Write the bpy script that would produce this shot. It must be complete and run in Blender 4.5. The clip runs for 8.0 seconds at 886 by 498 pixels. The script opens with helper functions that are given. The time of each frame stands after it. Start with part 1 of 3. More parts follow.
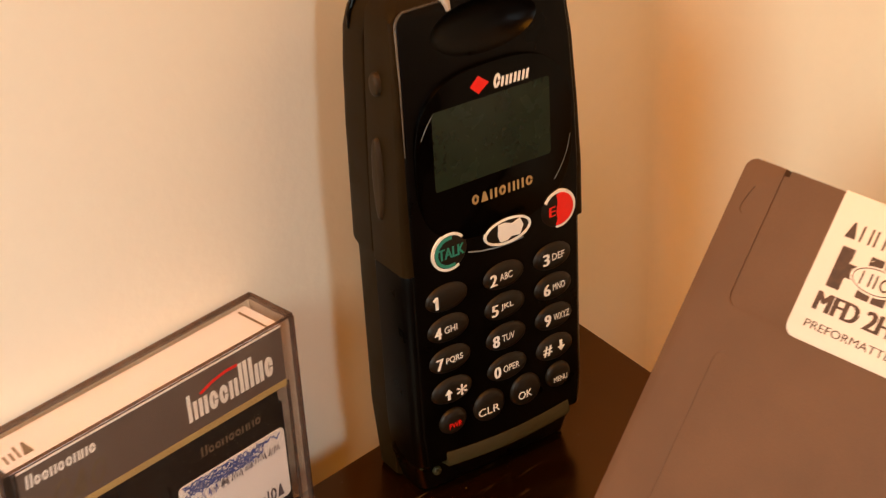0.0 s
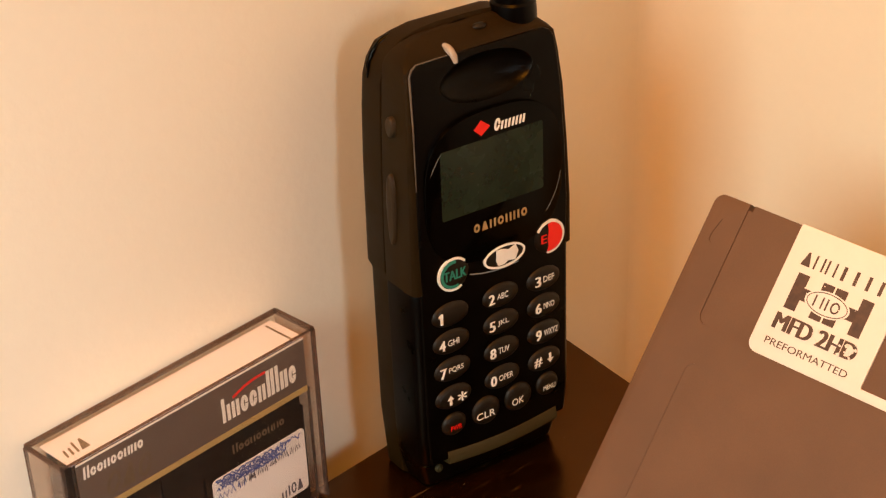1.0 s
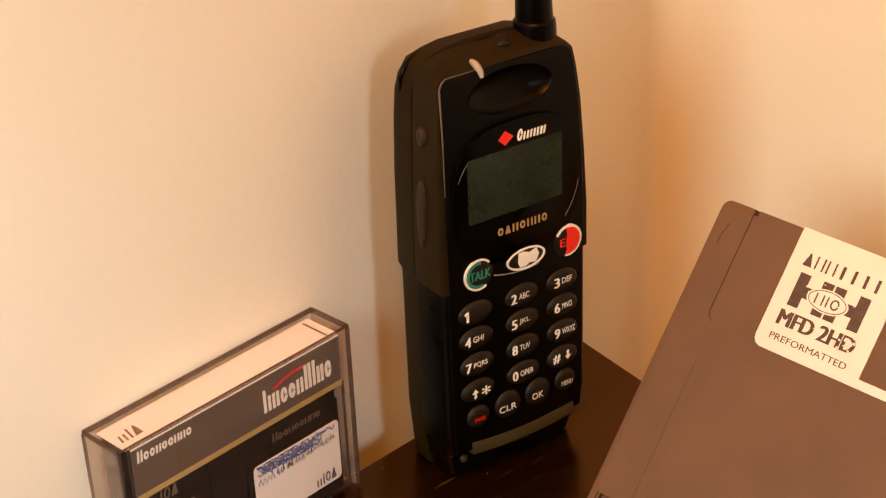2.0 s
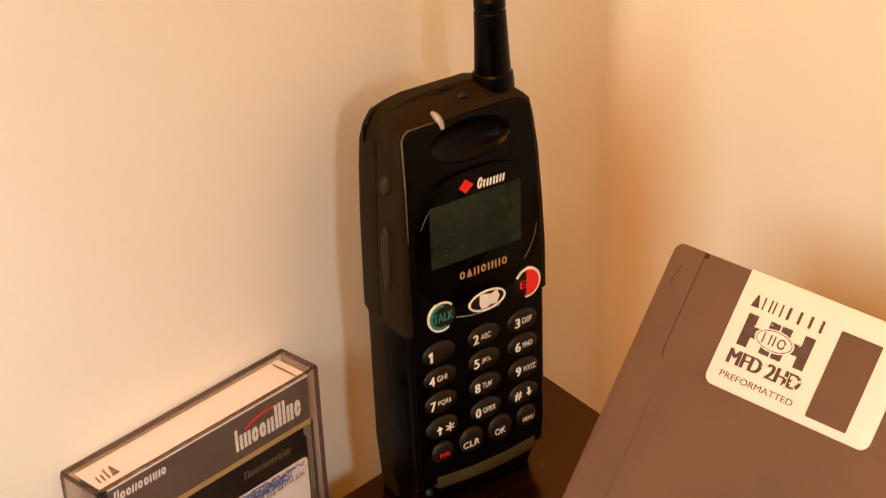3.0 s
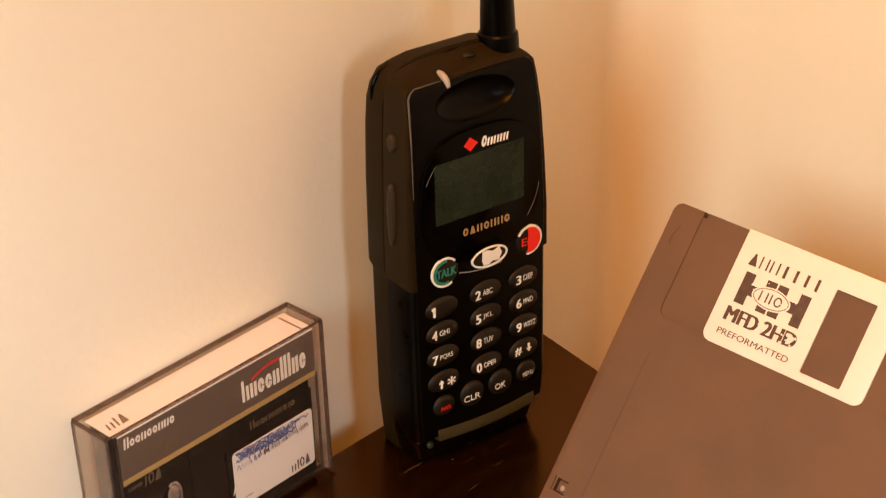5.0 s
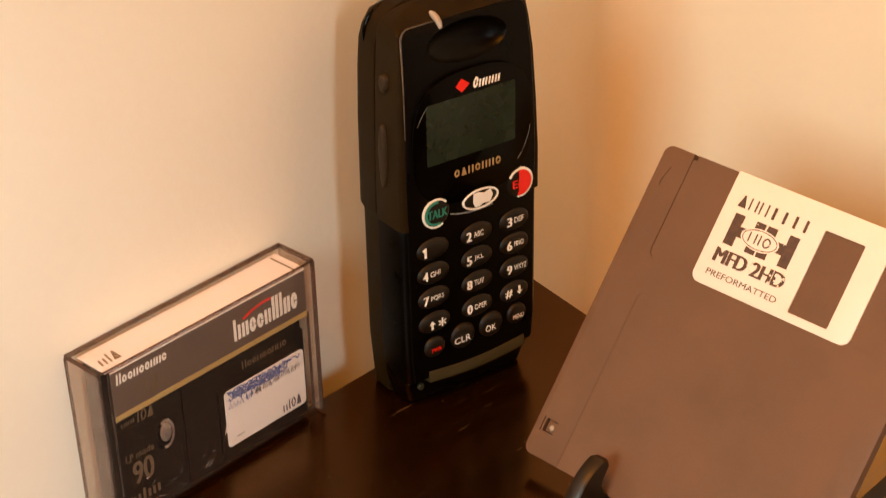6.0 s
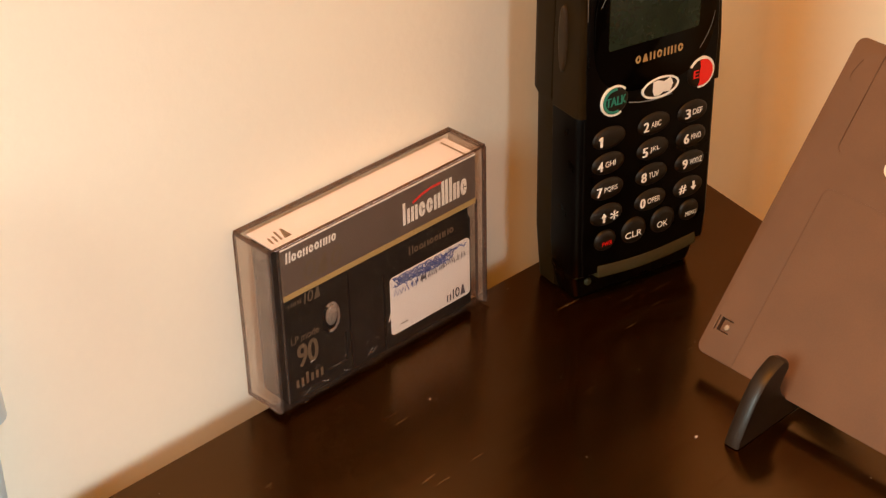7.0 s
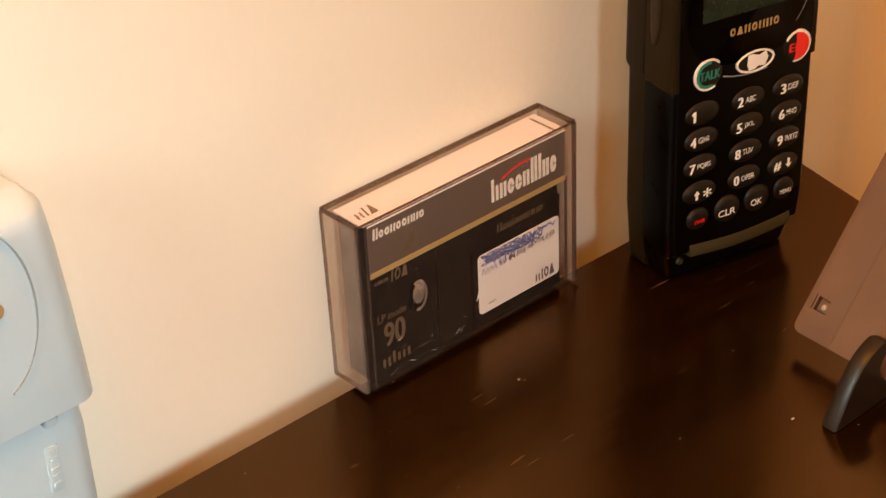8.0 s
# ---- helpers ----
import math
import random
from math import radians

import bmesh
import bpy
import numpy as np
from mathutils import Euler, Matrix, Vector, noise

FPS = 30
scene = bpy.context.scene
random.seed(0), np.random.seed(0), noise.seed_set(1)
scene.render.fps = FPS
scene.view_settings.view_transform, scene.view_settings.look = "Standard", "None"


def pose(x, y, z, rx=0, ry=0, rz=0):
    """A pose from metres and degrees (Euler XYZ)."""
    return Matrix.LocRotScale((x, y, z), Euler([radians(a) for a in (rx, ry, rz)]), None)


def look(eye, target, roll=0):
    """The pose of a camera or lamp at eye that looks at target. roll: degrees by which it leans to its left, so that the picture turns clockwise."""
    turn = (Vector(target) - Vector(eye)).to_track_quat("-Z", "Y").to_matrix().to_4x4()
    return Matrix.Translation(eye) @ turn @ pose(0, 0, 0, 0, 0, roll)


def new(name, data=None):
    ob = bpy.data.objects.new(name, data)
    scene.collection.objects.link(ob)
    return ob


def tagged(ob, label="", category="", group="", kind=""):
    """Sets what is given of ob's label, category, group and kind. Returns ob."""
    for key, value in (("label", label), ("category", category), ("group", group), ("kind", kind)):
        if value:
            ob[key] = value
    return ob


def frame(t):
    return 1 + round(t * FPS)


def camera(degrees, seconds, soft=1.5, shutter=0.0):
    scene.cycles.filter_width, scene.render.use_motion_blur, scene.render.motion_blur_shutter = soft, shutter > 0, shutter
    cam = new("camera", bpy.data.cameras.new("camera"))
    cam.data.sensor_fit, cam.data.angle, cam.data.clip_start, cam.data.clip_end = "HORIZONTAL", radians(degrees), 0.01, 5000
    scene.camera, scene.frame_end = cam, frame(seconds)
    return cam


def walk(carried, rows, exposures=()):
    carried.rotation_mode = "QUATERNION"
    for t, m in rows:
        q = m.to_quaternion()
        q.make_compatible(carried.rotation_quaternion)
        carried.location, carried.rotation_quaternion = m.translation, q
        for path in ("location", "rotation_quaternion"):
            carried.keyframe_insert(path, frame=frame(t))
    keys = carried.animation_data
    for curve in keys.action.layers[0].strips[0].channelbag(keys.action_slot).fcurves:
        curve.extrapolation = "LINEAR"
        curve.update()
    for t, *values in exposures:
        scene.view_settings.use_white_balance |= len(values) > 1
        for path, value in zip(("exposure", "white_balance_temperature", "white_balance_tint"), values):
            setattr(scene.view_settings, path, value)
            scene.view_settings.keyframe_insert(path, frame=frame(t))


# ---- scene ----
cam = camera(28.0, 8.0, soft=1.25, shutter=0.4)
# seconds, eye x y z, turn about x y z; the shelf's top is z = 0
PATH = [
    (0.0, -0.1313, -0.2482, 0.2606, 58.91, 1.91, -46.51),
    (0.2, -0.1498, -0.2661, 0.2776, 58.91, 1.55, -46.35),
    (0.5, -0.1627, -0.2744, 0.2868, 59.08, 1.31, -46.72),
    (1.0, -0.1660, -0.2729, 0.2890, 59.31, 1.05, -46.88),
    (1.2, -0.1676, -0.2751, 0.2894, 59.72, 0.91, -46.43),
    (2.3, -0.1966, -0.2944, 0.3068, 60.17, 1.25, -47.26),
    (2.5, -0.1937, -0.2981, 0.3117, 60.06, 1.55, -47.39),
    (2.7, -0.1955, -0.2997, 0.3131, 60.38, 1.47, -47.48),
    (3.0, -0.1992, -0.3003, 0.3153, 60.68, 1.07, -47.74),
    (3.2, -0.2010, -0.3038, 0.3194, 60.85, 0.94, -47.76),
    (3.5, -0.2038, -0.3047, 0.3218, 60.87, 0.77, -47.99),
    (4.0, -0.2050, -0.3012, 0.3191, 60.64, 0.99, -47.68),
    (4.2, -0.2054, -0.3014, 0.3188, 60.51, 1.14, -47.53),
    (5.3, -0.2146, -0.3041, 0.3167, 59.41, 0.00, -47.82),
    (5.5, -0.2213, -0.2978, 0.3175, 59.37, -0.17, -47.72),
    (5.7, -0.2179, -0.3026, 0.3150, 59.47, 0.11, -47.15),
    (6.0, -0.2131, -0.3087, 0.3115, 58.70, 0.02, -47.75),
    (6.3, -0.2221, -0.3071, 0.3070, 58.24, -0.01, -47.04),
    (6.5, -0.2269, -0.3033, 0.3039, 57.52, -0.26, -46.28),
    (6.8, -0.2266, -0.2974, 0.2993, 56.79, -0.16, -44.65),
    (7.0, -0.2227, -0.2879, 0.2933, 56.43, -0.02, -44.18),
    (7.5, -0.2196, -0.2905, 0.2918, 56.10, 0.81, -43.37),
    (7.8, -0.2219, -0.2868, 0.2881, 56.54, 1.20, -42.21),
    (8.0, -0.2219, -0.2823, 0.2846, 56.31, 1.30, -42.10),
]
walk(cam, [(t, pose(x, y, z, rx, ry, rz)) for t, x, y, z, rx, ry, rz in PATH], [(0.0, 0.02), (4.0, -0.03), (6.0, 0.0), (8.0, -0.03)])

# ---- light: added unseen lamps, a west key, a cool south fill, an amber overhead fill ----
world = bpy.data.worlds.new("world")
scene.world = world
world.use_nodes = True
world.node_tree.nodes["Background"].inputs["Color"].default_value = (1.0, 0.8, 0.6, 1)
world.node_tree.nodes["Background"].inputs["Strength"].default_value = 0.05


def area(name, eye, target, w, h, watts, colour, spread=180):
    data = bpy.data.lights.new(name, "AREA")
    data.shape, data.size, data.size_y, data.energy, data.color = "RECTANGLE", w, h, watts, colour
    data.spread = radians(spread)
    ob = new(name, data)
    ob.matrix_world = look(eye, target)
    return ob


# unseen key from the west, throws the phone's shadow; its window is assumed
area("west_key_light", (-1.15, -0.30, 0.65), (0.1, 0.0, 0.05), 0.54, 0.54, 12.3, (0.86, 1.0, 0.92))
# added cool fill, narrow beam on the left wall and the silver phone
area("south_cool_fill", (-0.46, -1.22, 0.42), (-0.34, 0.0, 0.05), 0.54, 0.54, 1.34, (0.82, 0.95, 1.0), 31)
# added amber fill from above that warms the shadows, no fixture known
area("amber_overhead_fill", (-0.55, -0.35, 1.5), (-0.5, -0.3, 0.0), 0.60, 0.60, 29.0, (1.0, 0.33, 0.02))


# ---- materials ----
def material(name, colour, rough=0.5, metal=0.0, spec=0.5, vary=0.15, scale=120.0, bump=0.0, bump_scale=900.0, stretch=(1, 1, 1), rough_vary=0.08):
    """Colour that wanders at two scales, uneven gloss and fine relief, in metres of the object."""
    m = bpy.data.materials.new(name)
    m.use_nodes = True
    nt = m.node_tree
    b = nt.nodes["Principled BSDF"]
    b.inputs["Metallic"].default_value, b.inputs["Specular IOR Level"].default_value = metal, spec
    co = nt.nodes.new("ShaderNodeTexCoord")
    mp = nt.nodes.new("ShaderNodeMapping")
    mp.inputs["Scale"].default_value = stretch
    nt.links.new(co.outputs["Object"], mp.inputs["Vector"])
    big, fine = nt.nodes.new("ShaderNodeTexNoise"), nt.nodes.new("ShaderNodeTexNoise")
    big.inputs["Scale"].default_value, big.inputs["Detail"].default_value = scale, 4
    fine.inputs["Scale"].default_value, fine.inputs["Detail"].default_value = bump_scale, 3
    for n in (big, fine):
        nt.links.new(mp.outputs["Vector"], n.inputs["Vector"])
    add = nt.nodes.new("ShaderNodeMath")
    add.operation = "MULTIPLY_ADD"
    add.inputs[1].default_value = 0.35
    nt.links.new(fine.outputs["Fac"], add.inputs[0])
    nt.links.new(big.outputs["Fac"], add.inputs[2])
    ramp = nt.nodes.new("ShaderNodeMapRange")
    ramp.inputs["From Min"].default_value, ramp.inputs["From Max"].default_value = 0.4, 0.95
    ramp.inputs["To Min"].default_value, ramp.inputs["To Max"].default_value = 1 - vary, 1 + vary
    nt.links.new(add.outputs[0], ramp.inputs["Value"])
    mul = nt.nodes.new("ShaderNodeVectorMath")
    mul.operation = "SCALE"
    mul.inputs[0].default_value = colour
    nt.links.new(ramp.outputs[0], mul.inputs["Scale"])
    nt.links.new(mul.outputs[0], b.inputs["Base Color"])
    rr = nt.nodes.new("ShaderNodeMapRange")
    rr.inputs["From Min"].default_value, rr.inputs["From Max"].default_value = 0.3, 0.7
    rr.inputs["To Min"].default_value, rr.inputs["To Max"].default_value = max(0.02, rough - rough_vary), min(1, rough + rough_vary)
    nt.links.new(big.outputs["Fac"], rr.inputs["Value"])
    nt.links.new(rr.outputs[0], b.inputs["Roughness"])
    if bump:
        bp = nt.nodes.new("ShaderNodeBump")
        bp.inputs["Strength"].default_value, bp.inputs["Distance"].default_value = 1.0, bump
        nt.links.new(fine.outputs["Fac"], bp.inputs["Height"])
        nt.links.new(bp.outputs[0], b.inputs["Normal"])
    return m


def clear_plastic(name, tint, haze, gloss_rough):
    """Thin clear polystyrene: mostly see-through, a little haze, gloss by angle."""
    m = bpy.data.materials.new(name)
    m.use_nodes = True
    nt = m.node_tree
    out = nt.nodes["Material Output"]
    nt.nodes.remove(nt.nodes["Principled BSDF"])
    tr, di, gl = nt.nodes.new("ShaderNodeBsdfTransparent"), nt.nodes.new("ShaderNodeBsdfDiffuse"), nt.nodes.new("ShaderNodeBsdfGlossy")
    tr.inputs["Color"].default_value = (*tint, 1)
    # haze colour carries the pinkish tone of the lit wall
    di.inputs["Color"].default_value = (0.80, 0.68, 0.60, 1)
    gl.inputs["Roughness"].default_value = gloss_rough
    no = nt.nodes.new("ShaderNodeTexNoise")
    no.inputs["Scale"].default_value, no.inputs["Detail"].default_value = 160, 6
    mr = nt.nodes.new("ShaderNodeMapRange")
    mr.inputs["From Min"].default_value, mr.inputs["From Max"].default_value = 0.35, 0.75
    mr.inputs["To Min"].default_value, mr.inputs["To Max"].default_value = haze * 0.75, haze * 1.3
    co = nt.nodes.new("ShaderNodeTexCoord")
    nt.links.new(co.outputs["Object"], no.inputs["Vector"])
    nt.links.new(no.outputs["Fac"], mr.inputs["Value"])
    m1, m2, lw = nt.nodes.new("ShaderNodeMixShader"), nt.nodes.new("ShaderNodeMixShader"), nt.nodes.new("ShaderNodeLayerWeight")
    pw, fr = nt.nodes.new("ShaderNodeMath"), nt.nodes.new("ShaderNodeMath")
    pw.operation, fr.operation = "POWER", "MULTIPLY_ADD"
    pw.inputs[1].default_value, fr.inputs[1].default_value, fr.inputs[2].default_value = 4.0, 0.5, 0.022
    nt.links.new(lw.outputs["Facing"], pw.inputs[0])
    nt.links.new(pw.outputs[0], fr.inputs[0])
    nt.links.new(mr.outputs[0], m1.inputs[0])
    nt.links.new(tr.outputs[0], m1.inputs[1])
    nt.links.new(di.outputs[0], m1.inputs[2])
    nt.links.new(fr.outputs[0], m2.inputs[0])
    nt.links.new(m1.outputs[0], m2.inputs[1])
    nt.links.new(gl.outputs[0], m2.inputs[2])
    nt.links.new(m2.outputs[0], out.inputs["Surface"])
    return m


def wood(name):
    """Black-brown stained veneer with a long grain, pores and hair scratches."""
    m = material(name, (0.0040, 0.0011, 0.0001), 0.21, spec=1.0, vary=0.55, scale=26, bump=0.00005, bump_scale=210, stretch=(0.12, 1, 1), rough_vary=0.07)
    nt = m.node_tree
    b = nt.nodes["Principled BSDF"]
    b.inputs["Specular Tint"].default_value = (1.0, 0.42, 0.03, 1)
    old = b.inputs["Base Color"].links[0].from_socket
    co = nt.nodes.new("ShaderNodeTexCoord")
    mp = nt.nodes.new("ShaderNodeMapping")
    mp.inputs["Scale"].default_value, mp.inputs["Rotation"].default_value = (55, 620, 60), (0, 0, radians(-4))
    no = nt.nodes.new("ShaderNodeTexNoise")
    no.inputs["Scale"].default_value, no.inputs["Detail"].default_value = 1, 2
    mr = nt.nodes.new("ShaderNodeMapRange")
    mr.inputs["From Min"].default_value, mr.inputs["From Max"].default_value = 0.66, 0.80
    mr.inputs["To Max"].default_value = 0.8
    mx = nt.nodes.new("ShaderNodeMix")
    mx.data_type = "RGBA"
    mx.inputs["B"].default_value = (0.12, 0.072, 0.032, 1)
    nt.links.new(co.outputs["Object"], mp.inputs["Vector"])
    nt.links.new(mp.outputs[0], no.inputs["Vector"])
    nt.links.new(no.outputs["Fac"], mr.inputs["Value"])
    patch = nt.nodes.new("ShaderNodeTexNoise")
    patch.inputs["Scale"].default_value, patch.inputs["Detail"].default_value = 14, 1
    worn = nt.nodes.new("ShaderNodeMapRange")
    worn.inputs["From Min"].default_value, worn.inputs["From Max"].default_value = 0.45, 0.6
    both = nt.nodes.new("ShaderNodeMath")
    both.operation = "MULTIPLY"
    nt.links.new(co.outputs["Object"], patch.inputs["Vector"])
    nt.links.new(patch.outputs["Fac"], worn.inputs["Value"])
    nt.links.new(mr.outputs[0], both.inputs[0])
    nt.links.new(worn.outputs[0], both.inputs[1])
    nt.links.new(both.outputs[0], mx.inputs["Factor"])
    nt.links.new(old, mx.inputs["A"])
    nt.links.new(mx.outputs["Result"], b.inputs["Base Color"])
    return m


WALL = material("cream_wall_paint", (0.79, 0.725, 0.585), 0.75, spec=0.25, vary=0.025, scale=9, bump=0.00011, bump_scale=300)
# ROOM, CEILING and FLOOR are out of view, darkened to hold down bounce
ROOM = material("taupe_unseen_wall", (0.20, 0.14, 0.10), 0.8, spec=0.2, vary=0.05, scale=6)
CEILING = material("unseen_ceiling", (0.30, 0.24, 0.18), 0.85, spec=0.2, vary=0.03, scale=6)
FLOOR = material("unseen_floor", (0.16, 0.10, 0.06), 0.5, vary=0.3, scale=5, stretch=(0.2, 1, 1))
WOOD = wood("black_brown_wood")
BLACK = material("black_plastic", (0.0010, 0.0005, 0.0002), 0.33, spec=0.09, vary=0.3, bump=0.000012, bump_scale=2500)
BLACK_SIDE = material("black_side_plastic", (0.0140, 0.0078, 0.0018), 0.46, spec=0.07, vary=0.3, bump=0.00002, bump_scale=2500)
GLOSS_BLACK = material("gloss_black_window", (0.0009, 0.0006, 0.0004), 0.12, spec=0.07, vary=0.2, rough_vary=0.04)
KEY = material("rubber_key", (0.0075, 0.0045, 0.0016), 0.46, spec=0.24, vary=0.25)
SIDE_KEY = material("side_rubber", (0.024, 0.015, 0.007), 0.44, spec=0.15, vary=0.3)
LCD = material("green_display", (0.0085, 0.0165, 0.0085), 0.24, spec=0.30, vary=0.35, scale=90)
INK_WHITE = material("white_ink", (0.78, 0.76, 0.70), 0.5, vary=0.06)
INK_GOLD = material("gold_ink", (0.33, 0.21, 0.085), 0.45, vary=0.15, scale=700)
INK_RED = material("red_ink", (0.72, 0.012, 0.006), 0.4, vary=0.1)
INK_GREEN = material("green_ink", (0.02, 0.20, 0.14), 0.4, vary=0.15, scale=500)
OLIVE = material("olive_plastic", (0.036, 0.027, 0.008), 0.55, spec=0.3, vary=0.2)
EDGE_GLINT = material("pale_edge_glint", (0.085, 0.068, 0.050), 0.4, vary=0.5, scale=260)
LIGHT_PIPE = material("grey_light_pipe", (0.30, 0.26, 0.22), 0.3, vary=0.08)
FLOPPY = material("brown_grey_plastic", (0.118, 0.067, 0.040), 0.52, spec=0.24, vary=0.16, scale=45, bump=0.000015, bump_scale=3500)
FLOPPY_DARK = material("dark_recess", (0.020, 0.013, 0.009), 0.6, vary=0.1)
SHUTTER = material("white_lacquered_metal", (0.70, 0.66, 0.625), 0.36, spec=0.45, vary=0.03, scale=90)
INK_BROWN = material("brown_black_ink", (0.060, 0.030, 0.018), 0.5, vary=0.35, scale=450)
EASEL = material("black_lacquer", (0.013, 0.0075, 0.0035), 0.38, spec=0.30, vary=0.3)
CLEAR = clear_plastic("clear_case_plastic", (0.96, 0.93, 0.90), 0.009, 0.12)
CLEAR_EDGE = clear_plastic("clear_case_edge", (0.42, 0.31, 0.25), 0.03, 0.15)
FROST = clear_plastic("clear_case_side", (0.80, 0.72, 0.66), 0.11, 0.2)
SCUFF = clear_plastic("case_scuff", (0.9, 0.86, 0.82), 0.20, 0.4)
CARD_WHITE = material("pink_white_card", (0.68, 0.73, 0.86), 0.6, vary=0.03)
CARD_GREY = material("taupe_card", (0.105, 0.078, 0.062), 0.5, vary=0.06)
CARD_GOLD = material("gold_line", (0.40, 0.29, 0.11), 0.4, vary=0.1)
TAPE_BLACK = material("cassette_black", (0.0036, 0.0026, 0.0018), 0.42, spec=0.10, vary=0.2)
TAPE_GREY = material("cassette_print", (0.105, 0.075, 0.042), 0.5, vary=0.3, scale=600)
HUB_AND_GLINT = material("grey_hub_and_glint", (0.20, 0.17, 0.15), 0.25, vary=0.4, scale=400)
STICKER = material("white_sticker", (0.76, 0.74, 0.72), 0.55, vary=0.03)
PEN_BLUE = material("blue_pen", (0.045, 0.075, 0.28), 0.5, vary=0.4, scale=900)
PEN_BLACK = material("black_pen", (0.08, 0.07, 0.09), 0.5, vary=0.3)
SILVER = material("silver_grey_plastic", (0.45, 0.55, 0.58), 0.36, metal=0.1, spec=0.5, vary=0.05, scale=50, bump=0.000008, bump_scale=4000)
SILVER_DARK = material("silver_seam", (0.22, 0.24, 0.25), 0.4, vary=0.1)
DUST = material("dust", (0.45, 0.38, 0.30), 0.8)


# ---- shapes; things are drawn in millimetres ----
def mesh_of(name, bm, mat, smooth=False):
    bmesh.ops.recalc_face_normals(bm, faces=bm.faces)
    bmesh.ops.scale(bm, verts=bm.verts, vec=(0.001, 0.001, 0.001))
    me = bpy.data.meshes.new(name)
    bm.to_mesh(me)
    bm.free()
    me.materials.append(mat)
    if smooth:
        me.polygons.foreach_set("use_smooth", [True] * len(me.polygons))
        me.set_sharp_from_angle(angle=radians(32))
    return me


def part(name, bm, mat, parent, label="", smooth=True):
    ob = new(name, mesh_of(name, bm, mat, smooth))
    ob.parent = parent
    return tagged(ob, label)


def thing(name, m, label, category, group="", kind=""):
    ob = new(name)
    ob.empty_display_size = 0.01
    ob.matrix_world = m
    return tagged(ob, label, category, group, kind)


def rbox(bm, x0, y0, z0, x1, y1, z1, bevel=0.0, seg=2):
    r = bmesh.ops.create_cube(bm, size=1)
    bmesh.ops.transform(bm, verts=r["verts"], matrix=Matrix.Translation(((x0 + x1) / 2, (y0 + y1) / 2, (z0 + z1) / 2)) @ Matrix.Diagonal((x1 - x0, y1 - y0, z1 - z0, 1)))
    if bevel:
        edges = list({e for v in r["verts"] for e in v.link_edges})
        bmesh.ops.bevel(bm, geom=edges, offset=bevel, segments=seg, profile=0.5, affect="EDGES")
    return bm


def cube(*b, bevel=0.0, seg=2):
    return rbox(bmesh.new(), *b, bevel=bevel, seg=seg)


def skin(bm, rings, close=True):
    """Joins rings of equal count, in order, and caps both ends."""
    vs = [[bm.verts.new(p) for p in ring] for ring in rings]
    n = len(vs[0])
    for a, b in zip(vs, vs[1:]):
        for i in range(n):
            bm.faces.new((a[i], a[(i + 1) % n], b[(i + 1) % n], b[i]))
    if close:
        bm.faces.new(vs[0])
        bm.faces.new(vs[-1][::-1])
    return bm


def rounded(x0, y0, x1, y1, radii, n=5):
    """A rectangle's outline with corner radii (bl, br, tr, tl)."""
    if not isinstance(radii, tuple):
        radii = (radii,) * 4
    pts = []
    for (cx, cy, sx, sy, a0), r in zip(((x0, y0, 1, 1, 180), (x1, y0, -1, 1, 270), (x1, y1, -1, -1, 0), (x0, y1, 1, -1, 90)), radii):
        for i in range(n + 1):
            a = radians(a0 + 90 * i / n)
            pts.append((cx + sx * r + r * math.cos(a), cy + sy * r + r * math.sin(a)))
    return pts


def oval(cx, cy, rx, ry, n=28, power=2.0):
    pts = []
    for i in range(n):
        a = 2 * math.pi * i / n
        c, s = math.cos(a), math.sin(a)
        pts.append((cx + rx * math.copysign(abs(c) ** (2 / power), c), cy + ry * math.copysign(abs(s) ** (2 / power), s)))
    return pts


def inset(outline, d):
    cx, cy = (sum(p[i] for p in outline) / len(outline) for i in (0, 1))
    hx, hy = (max(abs(p[i] - c) for p in outline) for i, c in ((0, cx), (1, cy)))
    return [(cx + (x - cx) * (1 - d / hx), cy + (y - cy) * (1 - d / hy)) for x, y in outline]


def slab(outline, front, back, edge=0.0, bm=None):
    """A plate whose outline is drawn in u, v and whose depth runs along y, with a rounded front edge."""
    bm = bm or bmesh.new()
    rings = [[(x, back, z) for x, z in outline]]
    if edge:
        rings += [[(x, front + edge, z) for x, z in outline], [(x, front + edge * 0.3, z) for x, z in inset(outline, edge * 0.3)]]
        rings += [[(x, front, z) for x, z in inset(outline, edge)]]
    else:
        rings += [[(x, front, z) for x, z in outline]]
    return skin(bm, rings)


def dome(outline, front, height, bm=None):
    """A pillow-shaped button that stands height before the plane y = front."""
    bm = bm or bmesh.new()
    rings = []
    big = max(abs(p[0] - outline[0][0]) for p in outline) / 2
    for k, (f, h) in enumerate(((0.0, -0.4), (0.0, 0.35), (0.10, 0.62), (0.28, 0.83), (0.5, 0.94), (0.8, 1.0))):
        rings.append([(x, front - height * h, z) for x, z in inset(outline, f * big * 0.62)])
    return skin(bm, rings)


